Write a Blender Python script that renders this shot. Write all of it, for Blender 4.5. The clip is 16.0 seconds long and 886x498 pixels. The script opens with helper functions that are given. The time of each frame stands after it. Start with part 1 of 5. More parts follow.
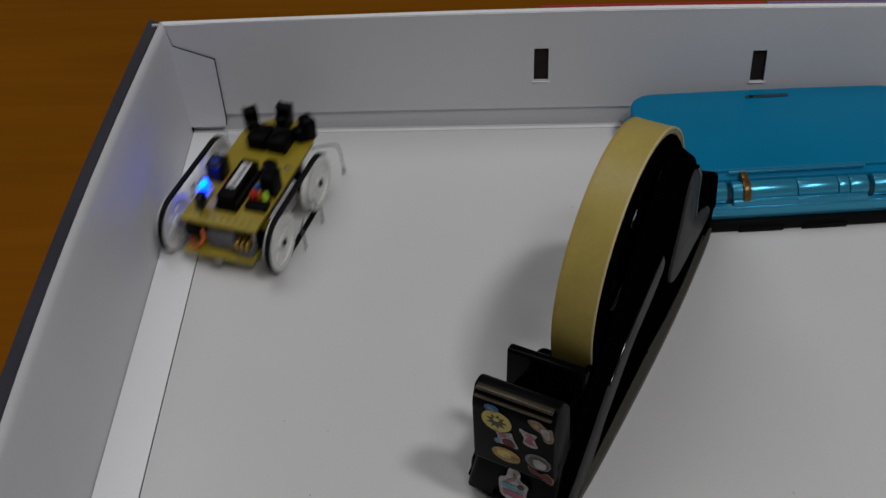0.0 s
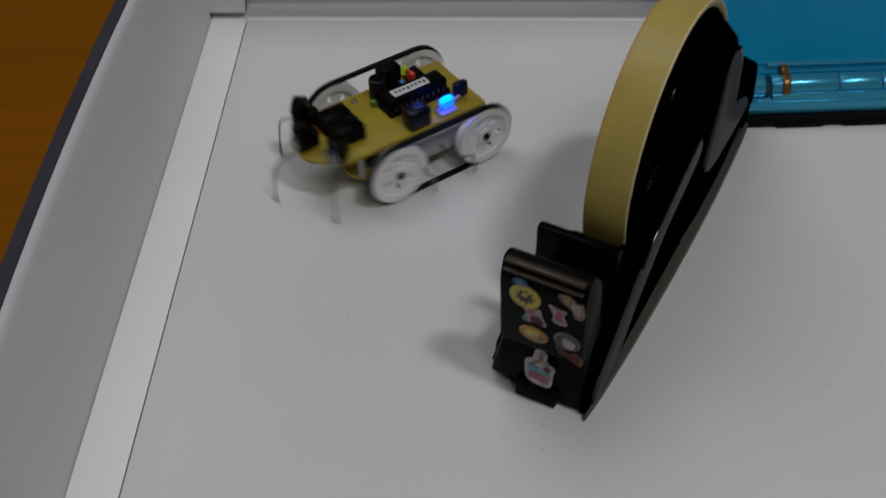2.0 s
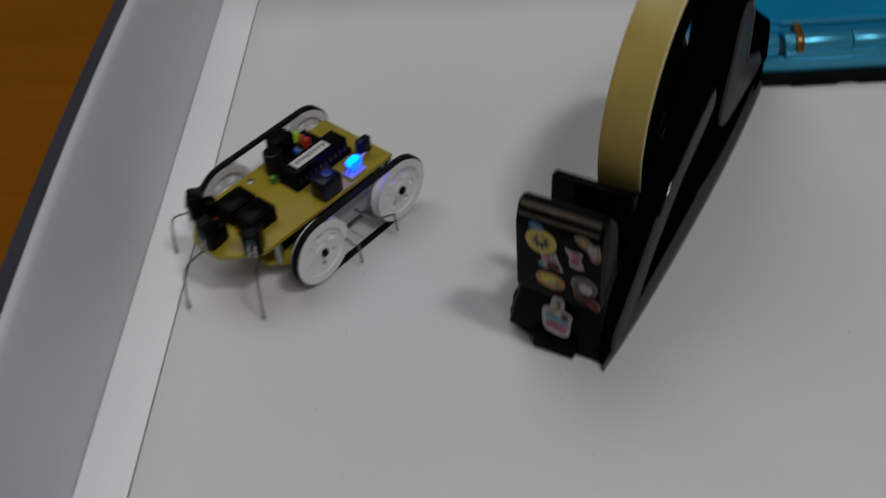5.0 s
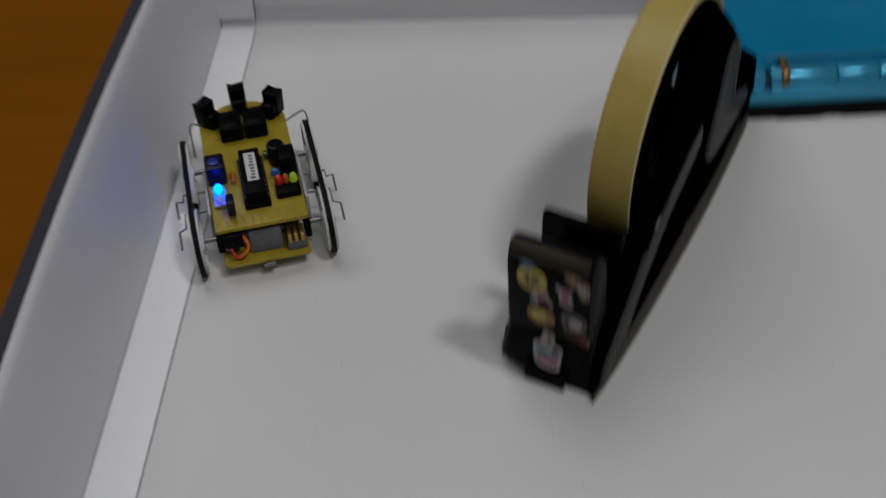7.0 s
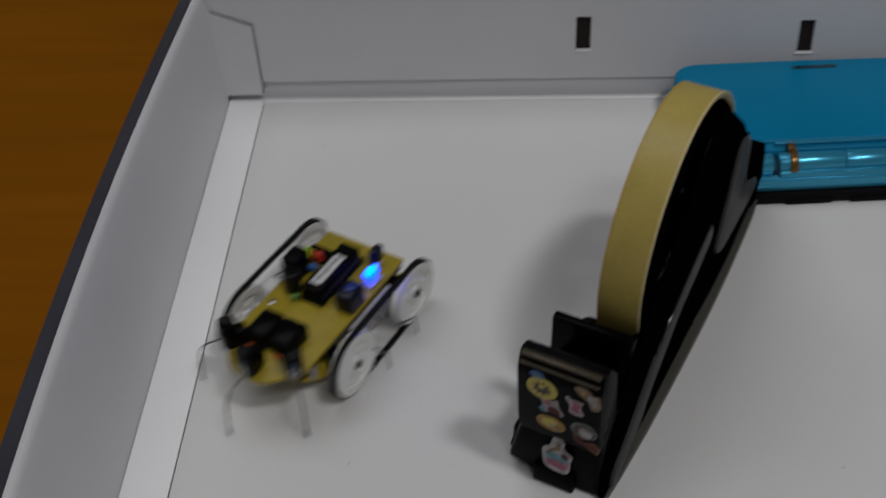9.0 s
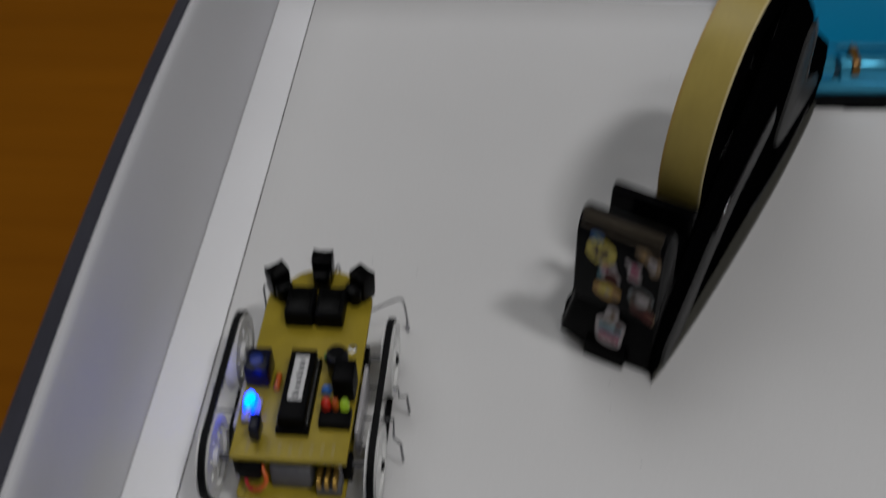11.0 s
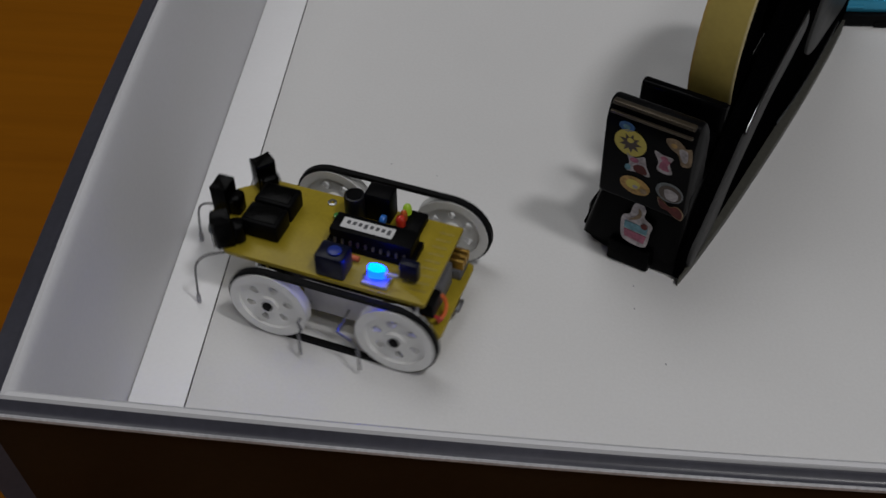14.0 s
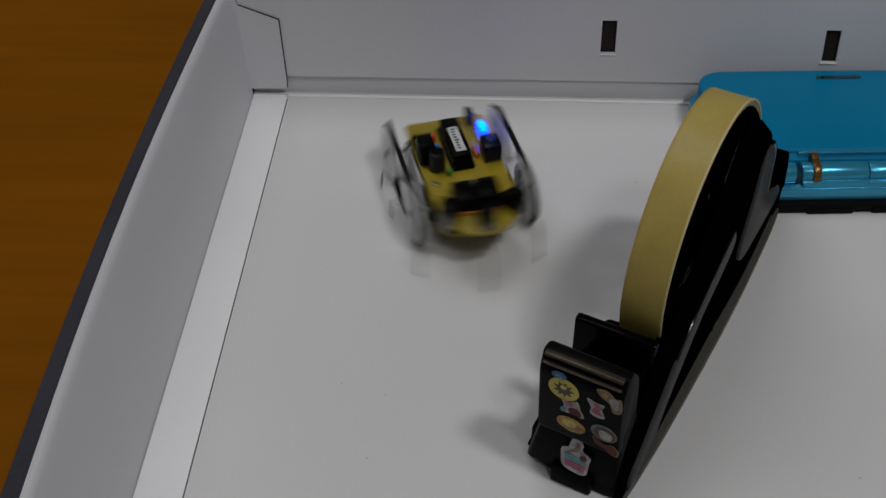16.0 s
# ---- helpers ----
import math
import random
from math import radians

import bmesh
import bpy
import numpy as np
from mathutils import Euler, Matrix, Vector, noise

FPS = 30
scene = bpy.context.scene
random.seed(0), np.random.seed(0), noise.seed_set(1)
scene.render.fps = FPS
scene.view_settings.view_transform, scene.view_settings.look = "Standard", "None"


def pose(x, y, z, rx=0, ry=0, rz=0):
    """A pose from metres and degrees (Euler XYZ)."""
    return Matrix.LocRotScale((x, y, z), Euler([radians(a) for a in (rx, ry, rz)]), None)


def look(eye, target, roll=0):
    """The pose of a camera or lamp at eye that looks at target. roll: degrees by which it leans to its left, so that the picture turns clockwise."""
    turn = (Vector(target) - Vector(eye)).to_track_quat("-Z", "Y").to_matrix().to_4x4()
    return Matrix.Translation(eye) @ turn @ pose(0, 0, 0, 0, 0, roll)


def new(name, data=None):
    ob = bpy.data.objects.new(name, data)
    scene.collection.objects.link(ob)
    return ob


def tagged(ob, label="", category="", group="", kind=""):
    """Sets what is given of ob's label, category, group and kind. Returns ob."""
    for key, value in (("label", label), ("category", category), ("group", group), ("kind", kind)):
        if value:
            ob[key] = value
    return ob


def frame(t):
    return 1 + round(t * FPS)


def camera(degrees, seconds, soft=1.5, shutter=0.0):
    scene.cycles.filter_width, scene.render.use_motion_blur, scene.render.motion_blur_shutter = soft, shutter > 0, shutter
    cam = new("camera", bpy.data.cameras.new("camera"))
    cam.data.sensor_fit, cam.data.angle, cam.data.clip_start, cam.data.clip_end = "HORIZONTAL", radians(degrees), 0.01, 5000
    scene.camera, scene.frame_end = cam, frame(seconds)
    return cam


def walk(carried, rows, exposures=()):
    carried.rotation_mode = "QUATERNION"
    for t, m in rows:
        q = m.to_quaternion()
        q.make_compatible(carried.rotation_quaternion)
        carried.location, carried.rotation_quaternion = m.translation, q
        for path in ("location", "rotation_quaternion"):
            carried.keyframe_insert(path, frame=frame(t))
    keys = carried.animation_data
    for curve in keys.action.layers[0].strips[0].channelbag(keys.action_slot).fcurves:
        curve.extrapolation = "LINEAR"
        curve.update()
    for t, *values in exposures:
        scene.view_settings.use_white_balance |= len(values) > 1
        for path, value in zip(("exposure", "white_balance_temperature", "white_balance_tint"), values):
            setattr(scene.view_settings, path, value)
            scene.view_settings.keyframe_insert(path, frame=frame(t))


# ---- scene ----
# camera: eye, point looked at, lean
cam = camera(42.0, 16.0, soft=1.5, shutter=0.6)
ROWS = [
    (0, (0.1374, -0.4645, 0.3401), (0.1279, -0.1682, 0.0716), -2.09),
    (0.5, (0.1397, -0.4623, 0.3388), (0.1283, -0.1665, 0.0697), -2.66),
    (0.9, (0.1398, -0.4622, 0.3344), (0.1270, -0.1655, 0.0665), -2.62),
    (1, (0.1398, -0.4623, 0.3333), (0.1281, -0.1683, 0.0623), -2.61),
    (1.1, (0.1398, -0.4620, 0.3328), (0.1269, -0.1657, 0.0644), -2.61),
    (1.2, (0.1398, -0.4615, 0.3324), (0.1277, -0.1642, 0.0651), -2.61),
    (1.3, (0.1397, -0.4612, 0.3319), (0.1267, -0.1654, 0.0629), -2.60),
    (1.4, (0.1397, -0.4608, 0.3315), (0.1267, -0.1661, 0.0613), -2.60),
    (1.5, (0.1397, -0.4604, 0.3310), (0.1282, -0.1685, 0.0577), -2.60),
    (1.7, (0.1365, -0.4638, 0.3233), (0.1266, -0.1778, 0.0439), -2.10),
    (1.8, (0.1349, -0.4654, 0.3194), (0.1267, -0.1818, 0.0374), -1.84),
    (1.9, (0.1332, -0.4671, 0.3156), (0.1213, -0.1857, 0.0316), -1.60),
    (2, (0.1317, -0.4688, 0.3118), (0.1181, -0.1856, 0.0296), -1.35),
    (2.2, (0.1273, -0.4722, 0.3054), (0.1100, -0.1929, 0.0196), -1.42),
    (2.4, (0.1230, -0.4757, 0.2989), (0.1032, -0.1963, 0.0133), -1.50),
    (2.5, (0.1209, -0.4774, 0.2956), (0.1025, -0.1965, 0.0115), -1.54),
    (2.6, (0.1222, -0.4756, 0.3008), (0.1027, -0.1995, 0.0121), -1.69),
    (2.7, (0.1234, -0.4738, 0.3059), (0.1075, -0.1957, 0.0189), -1.83),
    (2.8, (0.1248, -0.4719, 0.3111), (0.1067, -0.1987, 0.0196), -1.99),
    (2.9, (0.1261, -0.4701, 0.3162), (0.1071, -0.1935, 0.0279), -2.14),
    (3, (0.1274, -0.4683, 0.3214), (0.1091, -0.1795, 0.0453), -2.29),
    (3.1, (0.1280, -0.4671, 0.3230), (0.1089, -0.1737, 0.0518), -2.38),
    (3.2, (0.1285, -0.4659, 0.3245), (0.1095, -0.1719, 0.0541), -2.48),
    (3.5, (0.1302, -0.4625, 0.3292), (0.1137, -0.1697, 0.0571), -2.77),
    (4, (0.1344, -0.4601, 0.3344), (0.1195, -0.1648, 0.0650), -3.00),
    (4.3, (0.1337, -0.4634, 0.3309), (0.1196, -0.1702, 0.0591), -2.92),
    (4.5, (0.1332, -0.4656, 0.3287), (0.1168, -0.1736, 0.0559), -2.86),
    (4.7, (0.1316, -0.4724, 0.3209), (0.1104, -0.1821, 0.0466), -2.94),
    (4.9, (0.1321, -0.4802, 0.3045), (0.1119, -0.1927, 0.0272), -3.16),
    (5.3, (0.1326, -0.4903, 0.2836), (0.1137, -0.2062, 0.0026), -3.44),
    (5.7, (0.1328, -0.4948, 0.2744), (0.1145, -0.2124, -0.0083), -3.56),
    (6.2, (0.1326, -0.4946, 0.2748), (0.1144, -0.2123, -0.0079), -3.53),
    (6.55, (0.1324, -0.4937, 0.2782), (0.1145, -0.2108, -0.0041), -3.46),
    (6.8, (0.1325, -0.4911, 0.2866), (0.1147, -0.2068, 0.0058), -3.32),
    (7, (0.1329, -0.4837, 0.3106), (0.1155, -0.1954, 0.0339), -2.94),
    (7.1, (0.1340, -0.4806, 0.3177), (0.1170, -0.1831, 0.0509), -3.05),
    (7.2, (0.1353, -0.4776, 0.3249), (0.1181, -0.1728, 0.0664), -3.16),
    (7.3, (0.1364, -0.4745, 0.3321), (0.1183, -0.1674, 0.0765), -3.27),
    (7.4, (0.1377, -0.4715, 0.3392), (0.1202, -0.1628, 0.0855), -3.38),
    (7.5, (0.1388, -0.4684, 0.3464), (0.1224, -0.1627, 0.0890), -3.50),
    (7.7, (0.1390, -0.4669, 0.3466), (0.1201, -0.1624, 0.0879), -3.59),
    (8, (0.1393, -0.4646, 0.3470), (0.1223, -0.1597, 0.0888), -3.72),
    (8.3, (0.1379, -0.4637, 0.3431), (0.1209, -0.1623, 0.0808), -3.37),
    (8.5, (0.1371, -0.4632, 0.3405), (0.1216, -0.1624, 0.0772), -3.14),
    (8.7, (0.1344, -0.4635, 0.3361), (0.1201, -0.1669, 0.0680), -2.93),
    (8.8, (0.1331, -0.4637, 0.3340), (0.1186, -0.1660, 0.0673), -2.82),
    (8.9, (0.1317, -0.4639, 0.3318), (0.1178, -0.1676, 0.0634), -2.72),
    (9, (0.1303, -0.4640, 0.3296), (0.1125, -0.1709, 0.0580), -2.62),
    (9.1, (0.1268, -0.4690, 0.3202), (0.1068, -0.1755, 0.0492), -2.19),
    (9.2, (0.1233, -0.4740, 0.3110), (0.1012, -0.1866, 0.0337), -1.76),
    (9.4, (0.1188, -0.4839, 0.2986), (0.0961, -0.1996, 0.0182), -0.89),
    (9.7, (0.1143, -0.4936, 0.2862), (0.0910, -0.2125, 0.0026), -0.05),
    (10.1, (0.1136, -0.4956, 0.2836), (0.0899, -0.2154, -0.0008), 0.08),
    (10.6, (0.1145, -0.4941, 0.2868), (0.0906, -0.2131, 0.0031), -0.12),
    (11.02, (0.1180, -0.4839, 0.3075), (0.0945, -0.1976, 0.0291), -0.99),
    (11.15, (0.1204, -0.4765, 0.3225), (0.0973, -0.1864, 0.0482), -1.62),
    (11.3, (0.1212, -0.4743, 0.3269), (0.0982, -0.1832, 0.0536), -1.81),
    (11.5, (0.1228, -0.4709, 0.3281), (0.1002, -0.1794, 0.0551), -1.91),
    (11.8, (0.1255, -0.4646, 0.3333), (0.1060, -0.1742, 0.0589), -1.98),
    (11.9, (0.1263, -0.4624, 0.3350), (0.1066, -0.1700, 0.0629), -2.01),
    (12, (0.1271, -0.4604, 0.3368), (0.1080, -0.1636, 0.0693), -2.04),
    (12.5, (0.1292, -0.4579, 0.3359), (0.1109, -0.1618, 0.0676), -2.18),
    (13, (0.1263, -0.4597, 0.3333), (0.1076, -0.1660, 0.0624), -1.92),
    (13.1, (0.1234, -0.4663, 0.3225), (0.1044, -0.1694, 0.0550), -1.51),
    (13.2, (0.1205, -0.4727, 0.3116), (0.1044, -0.1796, 0.0398), -1.10),
    (13.3, (0.1176, -0.4792, 0.3007), (0.0927, -0.1939, 0.0214), -0.88),
    (13.4, (0.1148, -0.4856, 0.2898), (0.0887, -0.2077, 0.0033), -0.27),
    (13.5, (0.1119, -0.4922, 0.2790), (0.0869, -0.2165, -0.0098), 0.14),
    (13.6, (0.1118, -0.4936, 0.2787), (0.0850, -0.2228, -0.0145), 0.17),
    (13.7, (0.1116, -0.4950, 0.2783), (0.0843, -0.2239, -0.0145), 0.19),
    (13.8, (0.1116, -0.4964, 0.2780), (0.0853, -0.2213, -0.0112), 0.22),
    (14, (0.1113, -0.4993, 0.2773), (0.0878, -0.2193, -0.0074), 0.27),
    (14.2, (0.1103, -0.4956, 0.2789), (0.0892, -0.2167, -0.0070), 0.34),
    (14.3, (0.1098, -0.4938, 0.2797), (0.0885, -0.2152, -0.0066), 0.38),
    (14.4, (0.1093, -0.4920, 0.2805), (0.0886, -0.2137, -0.0061), 0.41),
    (14.5, (0.1088, -0.4901, 0.2813), (0.0884, -0.2111, -0.0047), 0.45),
    (14.6, (0.1102, -0.4880, 0.2838), (0.0882, -0.2112, -0.0040), 0.14),
    (14.7, (0.1116, -0.4860, 0.2864), (0.0872, -0.2115, -0.0036), -0.17),
    (14.8, (0.1132, -0.4838, 0.2888), (0.0882, -0.2108, -0.0024), -0.49),
    (14.9, (0.1146, -0.4817, 0.2914), (0.0898, -0.2078, 0.0010), -0.80),
    (15, (0.1160, -0.4796, 0.2940), (0.0934, -0.1968, 0.0120), -1.11),
    (15.1, (0.1180, -0.4775, 0.3016), (0.0955, -0.1879, 0.0266), -1.10),
    (15.2, (0.1199, -0.4753, 0.3093), (0.1008, -0.1790, 0.0412), -1.09),
    (15.3, (0.1220, -0.4731, 0.3169), (0.1066, -0.1776, 0.0478), -1.07),
    (15.4, (0.1239, -0.4709, 0.3246), (0.1084, -0.1707, 0.0606), -1.06),
    (15.5, (0.1259, -0.4687, 0.3322), (0.1077, -0.1741, 0.0623), -1.05),
    (15.6, (0.1254, -0.4681, 0.3318), (0.1054, -0.1753, 0.0600), -1.06),
    (16, (0.1238, -0.4656, 0.3302), (0.1042, -0.1726, 0.0586), -1.10),
]
walk(cam, [(t, look(eye, target, roll)) for t, eye, target, roll in ROWS], [(0.0, 0.0), (16.0, 0.0)])

# ---------------------------------------------------------------- light
world = bpy.data.worlds.new("room_air")
scene.world = world
world.use_nodes = True
world.node_tree.nodes["Background"].inputs[0].default_value = (0.62, 0.66, 0.74, 1)
world.node_tree.nodes["Background"].inputs[1].default_value = 0.08


def overhead_light(x, y, sx, sy, watts, warm):
    data = bpy.data.lights.new("overhead_area", "AREA")
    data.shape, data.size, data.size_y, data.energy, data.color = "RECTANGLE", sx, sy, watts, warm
    ob = new("overhead_area", data)
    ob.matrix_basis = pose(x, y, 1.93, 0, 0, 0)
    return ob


overhead_light(0.86, -0.82, 0.27, 0.19, 11.3, (1.0, 0.99, 0.99))
overhead_light(0.58, -1.35, 0.27, 0.19, 5.0, (1.0, 0.99, 0.98))
# wide fill with no known fixture, added to soften the shadows
overhead_light(-0.50, 0.55, 1.50, 1.20, 10.6, (0.98, 0.99, 1.0))


# ---------------------------------------------------------------- materials
def material(name, color, rough=0.5, metal=0.0, grain=0.0, scale=40.0, stain=0.0, stain_scale=6.0, bump=0.0, coat=0.0,
             glow=None, glow_power=0.0, alpha=1.0, transmission=0.0, stretch=(1, 1, 1), random_tint=0.0, spec=0.5):
    m = bpy.data.materials.new(name)
    m.use_nodes = True
    t = m.node_tree
    b = t.nodes["Principled BSDF"]
    b.inputs["Base Color"].default_value = (*color, 1)
    b.inputs["Roughness"].default_value = rough
    b.inputs["Metallic"].default_value = metal
    b.inputs["Specular IOR Level"].default_value = spec
    b.inputs["Coat Weight"].default_value = coat
    b.inputs["Coat Roughness"].default_value = 0.08
    b.inputs["Transmission Weight"].default_value = transmission
    b.inputs["Alpha"].default_value = alpha
    if glow:
        b.inputs["Emission Color"].default_value = (*glow, 1)
        b.inputs["Emission Strength"].default_value = glow_power
    if grain or stain or bump:
        co = t.nodes.new("ShaderNodeTexCoord")
        mp = t.nodes.new("ShaderNodeMapping")
        mp.inputs["Scale"].default_value = stretch
        t.links.new(co.outputs["Object"], mp.inputs["Vector"])
        fine = t.nodes.new("ShaderNodeTexNoise")
        fine.inputs["Scale"].default_value, fine.inputs["Detail"].default_value = scale, 5
        wide = t.nodes.new("ShaderNodeTexNoise")
        wide.inputs["Scale"].default_value, wide.inputs["Detail"].default_value = stain_scale, 3
        t.links.new(mp.outputs[0], fine.inputs["Vector"])
        t.links.new(mp.outputs[0], wide.inputs["Vector"])
        last = None
        for tex, amount in ((fine, grain), (wide, stain)):
            if not amount:
                continue
            ramp = t.nodes.new("ShaderNodeMapRange")
            ramp.inputs["From Min"].default_value, ramp.inputs["From Max"].default_value = 0.3, 0.7
            ramp.inputs["To Min"].default_value, ramp.inputs["To Max"].default_value = 1 - amount, 1 + amount
            t.links.new(tex.outputs[0], ramp.inputs["Value"])
            mix = t.nodes.new("ShaderNodeVectorMath")
            mix.operation = "SCALE"
            if last is None:
                mix.inputs[0].default_value = color
            else:
                t.links.new(last, mix.inputs[0])
            t.links.new(ramp.outputs[0], mix.inputs["Scale"])
            last = mix.outputs[0]
        if last is not None:
            t.links.new(last, b.inputs["Base Color"])
        rr = t.nodes.new("ShaderNodeMapRange")
        rr.inputs["To Min"].default_value, rr.inputs["To Max"].default_value = max(0.02, rough - 0.08), min(1, rough + 0.08)
        t.links.new(wide.outputs[0], rr.inputs["Value"])
        t.links.new(rr.outputs[0], b.inputs["Roughness"])
        if bump:
            bp = t.nodes.new("ShaderNodeBump")
            bp.inputs["Strength"].default_value, bp.inputs["Distance"].default_value = bump, 0.0004
            t.links.new(fine.outputs[0], bp.inputs["Height"])
            t.links.new(bp.outputs[0], b.inputs["Normal"])
    return m


def wood_material():
    m = bpy.data.materials.new("varnished_wood")
    m.use_nodes = True
    t = m.node_tree
    b = t.nodes["Principled BSDF"]
    co = t.nodes.new("ShaderNodeTexCoord")
    mp = t.nodes.new("ShaderNodeMapping")
    mp.inputs["Scale"].default_value = (3.5, 60, 20)
    t.links.new(co.outputs["Object"], mp.inputs["Vector"])
    n = t.nodes.new("ShaderNodeTexNoise")
    n.inputs["Scale"].default_value, n.inputs["Detail"].default_value, n.inputs["Distortion"].default_value = 1.3, 7, 1.2
    t.links.new(mp.outputs[0], n.inputs["Vector"])
    w = t.nodes.new("ShaderNodeTexNoise")
    w.inputs["Scale"].default_value, w.inputs["Detail"].default_value = 5, 2
    t.links.new(co.outputs["Object"], w.inputs["Vector"])
    r = t.nodes.new("ShaderNodeValToRGB")
    r.color_ramp.elements[0].position, r.color_ramp.elements[0].color = 0.3, (0.192, 0.063, 0.0021, 1)
    r.color_ramp.elements[1].position, r.color_ramp.elements[1].color = 0.72, (0.234, 0.080, 0.0032, 1)
    t.links.new(n.outputs[0], r.inputs[0])
    mr = t.nodes.new("ShaderNodeMapRange")
    mr.inputs["To Min"].default_value, mr.inputs["To Max"].default_value = 0.8, 1.2
    t.links.new(w.outputs[0], mr.inputs["Value"])
    mx = t.nodes.new("ShaderNodeVectorMath")
    mx.operation = "SCALE"
    t.links.new(r.outputs[0], mx.inputs[0])
    t.links.new(mr.outputs[0], mx.inputs["Scale"])
    t.links.new(mx.outputs[0], b.inputs["Base Color"])
    b.inputs["Roughness"].default_value = 0.55
    b.inputs["Specular IOR Level"].default_value = 0.02
    bp = t.nodes.new("ShaderNodeBump")
    bp.inputs["Strength"].default_value, bp.inputs["Distance"].default_value = 0.15, 0.0003
    t.links.new(n.outputs[0], bp.inputs["Height"])
    t.links.new(bp.outputs[0], b.inputs["Normal"])
    return m


WOOD = wood_material()
CARD = material("grey_white_card", (0.655, 0.651, 0.652), 0.62, grain=0.02, scale=900, stain=0.025, stain_scale=9, bump=0.12)
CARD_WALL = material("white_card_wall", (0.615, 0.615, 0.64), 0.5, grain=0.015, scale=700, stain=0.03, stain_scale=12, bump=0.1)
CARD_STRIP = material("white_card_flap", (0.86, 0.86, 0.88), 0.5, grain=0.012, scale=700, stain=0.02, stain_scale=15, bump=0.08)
PRINT = material("dark_grey_print", (0.048, 0.048, 0.062), 0.34, grain=0.1, scale=500, stain=0.15, stain_scale=20, coat=0.04, spec=0.3)
PRINT_FRONT = material("dark_brown_print", (0.022, 0.014, 0.008), 0.4, grain=0.1, scale=500, stain=0.2, stain_scale=20, spec=0.15)
# pale grey that paints the gloss highlight of the front rim
RIM_HIGHLIGHT = material("rim_highlight_grey", (0.55, 0.55, 0.58), 0.22, grain=0.15, scale=900, stain=0.2, stain_scale=60, coat=0.4)
PRINT_RED = material("red_print", (0.42, 0.02, 0.05), 0.4, grain=0.1, scale=400)
PRINT_VIOLET = material("violet_print", (0.22, 0.16, 0.34), 0.4, grain=0.1, scale=400)
# near-black brown: painted shade for slots and flap, and the dark joint
GAP_SHADE = material("gap_shade_card", (0.011, 0.005, 0.004), 0.9, grain=0.2, scale=300)
BLACK = material("glossy_black_plastic", (0.0015, 0.0015, 0.0018), 0.16, grain=0.15, scale=200, stain=0.2, stain_scale=25, spec=0.04)
BLACK_SIDE = material("deep_black_plastic", (0.0012, 0.0012, 0.0014), 0.5, grain=0.2, scale=300, spec=0.0)
BLACK_SATIN = material("satin_black_plastic", (0.0016, 0.0016, 0.0018), 0.34, grain=0.15, scale=900, bump=0.1, spec=0.03)
BLACK_PLATE = material("worn_black_plate", (0.0030, 0.0030, 0.0034), 0.4, grain=0.2, scale=700, stain=0.3, stain_scale=60, bump=0.1, spec=0.04)
# reflection on the black swooshes, put into a flat dark grey
SWOOSH_SHEEN = material("swoosh_sheen_grey", (0.048, 0.048, 0.048), 0.4, grain=0.1, scale=600, stain=0.25, stain_scale=30, spec=0.05)
# olive-grey foot, its colour lightened to show the pale floor reflected
FOOT = material("foot_sheen_olive_grey", (0.070, 0.068, 0.058), 0.45, grain=0.15, scale=600, spec=0.15)
GLOSS = material("polished_black_plastic", (0.001, 0.001, 0.0012), 0.08, spec=0.6)
BRASS = material("dull_brass_blade", (0.065, 0.052, 0.036), 0.4, metal=0.7, grain=0.2, scale=900)
TAPE = material("cream_tape", (0.42, 0.325, 0.088), 0.34, grain=0.04, scale=500, stain=0.10, stain_scale=45, spec=0.35)
TAPE_EDGE = material("pale_tape_edge", (0.56, 0.47, 0.24), 0.6, grain=0.06, scale=1500)
TAPE_SIDE = material("tape_side", (0.40, 0.27, 0.07), 0.5, grain=0.1, scale=900)
AQUA = material("aqua_lacquer", (0.0010, 0.178, 0.345), 0.42, grain=0.02, scale=900, stain=0.05, stain_scale=20, spec=0.1)
AQUA_LIGHT = material("light_aqua_metallic", (0.045, 0.33, 0.52), 0.24, metal=0.5, grain=0.03, scale=900)
AQUA_DARK = material("dark_aqua_groove", (0.004, 0.035, 0.06), 0.4)
CONSOLE_BLACK = material("black_console_base", (0.003, 0.003, 0.0035), 0.45, grain=0.2, scale=500, spec=0.08)
GOLD = material("gold_brown_band", (0.17, 0.085, 0.015), 0.28, metal=0.5, grain=0.2, scale=500)
LENS = material("dark_lens", (0.004, 0.02, 0.03), 0.12, coat=0.6)
PCB = material("yellow_circuit_board", (0.315, 0.238, 0.018), 0.38, grain=0.06, scale=900, stain=0.1, stain_scale=120, spec=0.3)
PCB_TRACE = material("pale_solder_trace", (0.285, 0.215, 0.022), 0.4, grain=0.1, scale=900)
WHEEL = material("white_wheel_plastic", (0.76, 0.76, 0.75), 0.42, grain=0.02, scale=600, stain=0.04, stain_scale=100)
RUBBER = material("black_rubber", (0.0045, 0.0045, 0.005), 0.6, grain=0.2, scale=900, spec=0.1)
STEEL = material("steel_wire", (0.20, 0.20, 0.21), 0.32, metal=0.9, grain=0.06, scale=900)
TIN = material("tinned_lead", (0.40, 0.40, 0.40), 0.24, metal=0.9)
MOTOR_GREY = material("dull_grey_motor_case", (0.115, 0.115, 0.125), 0.5, grain=0.08, scale=600, stain=0.2, stain_scale=90, spec=0.25)
GREY_BOX = material("grey_sleeve", (0.30, 0.30, 0.33), 0.4, metal=0.2, grain=0.06, scale=600)
CLEAR = material("milky_clear_plastic", (0.40, 0.39, 0.41), 0.3, grain=0.04, scale=500)
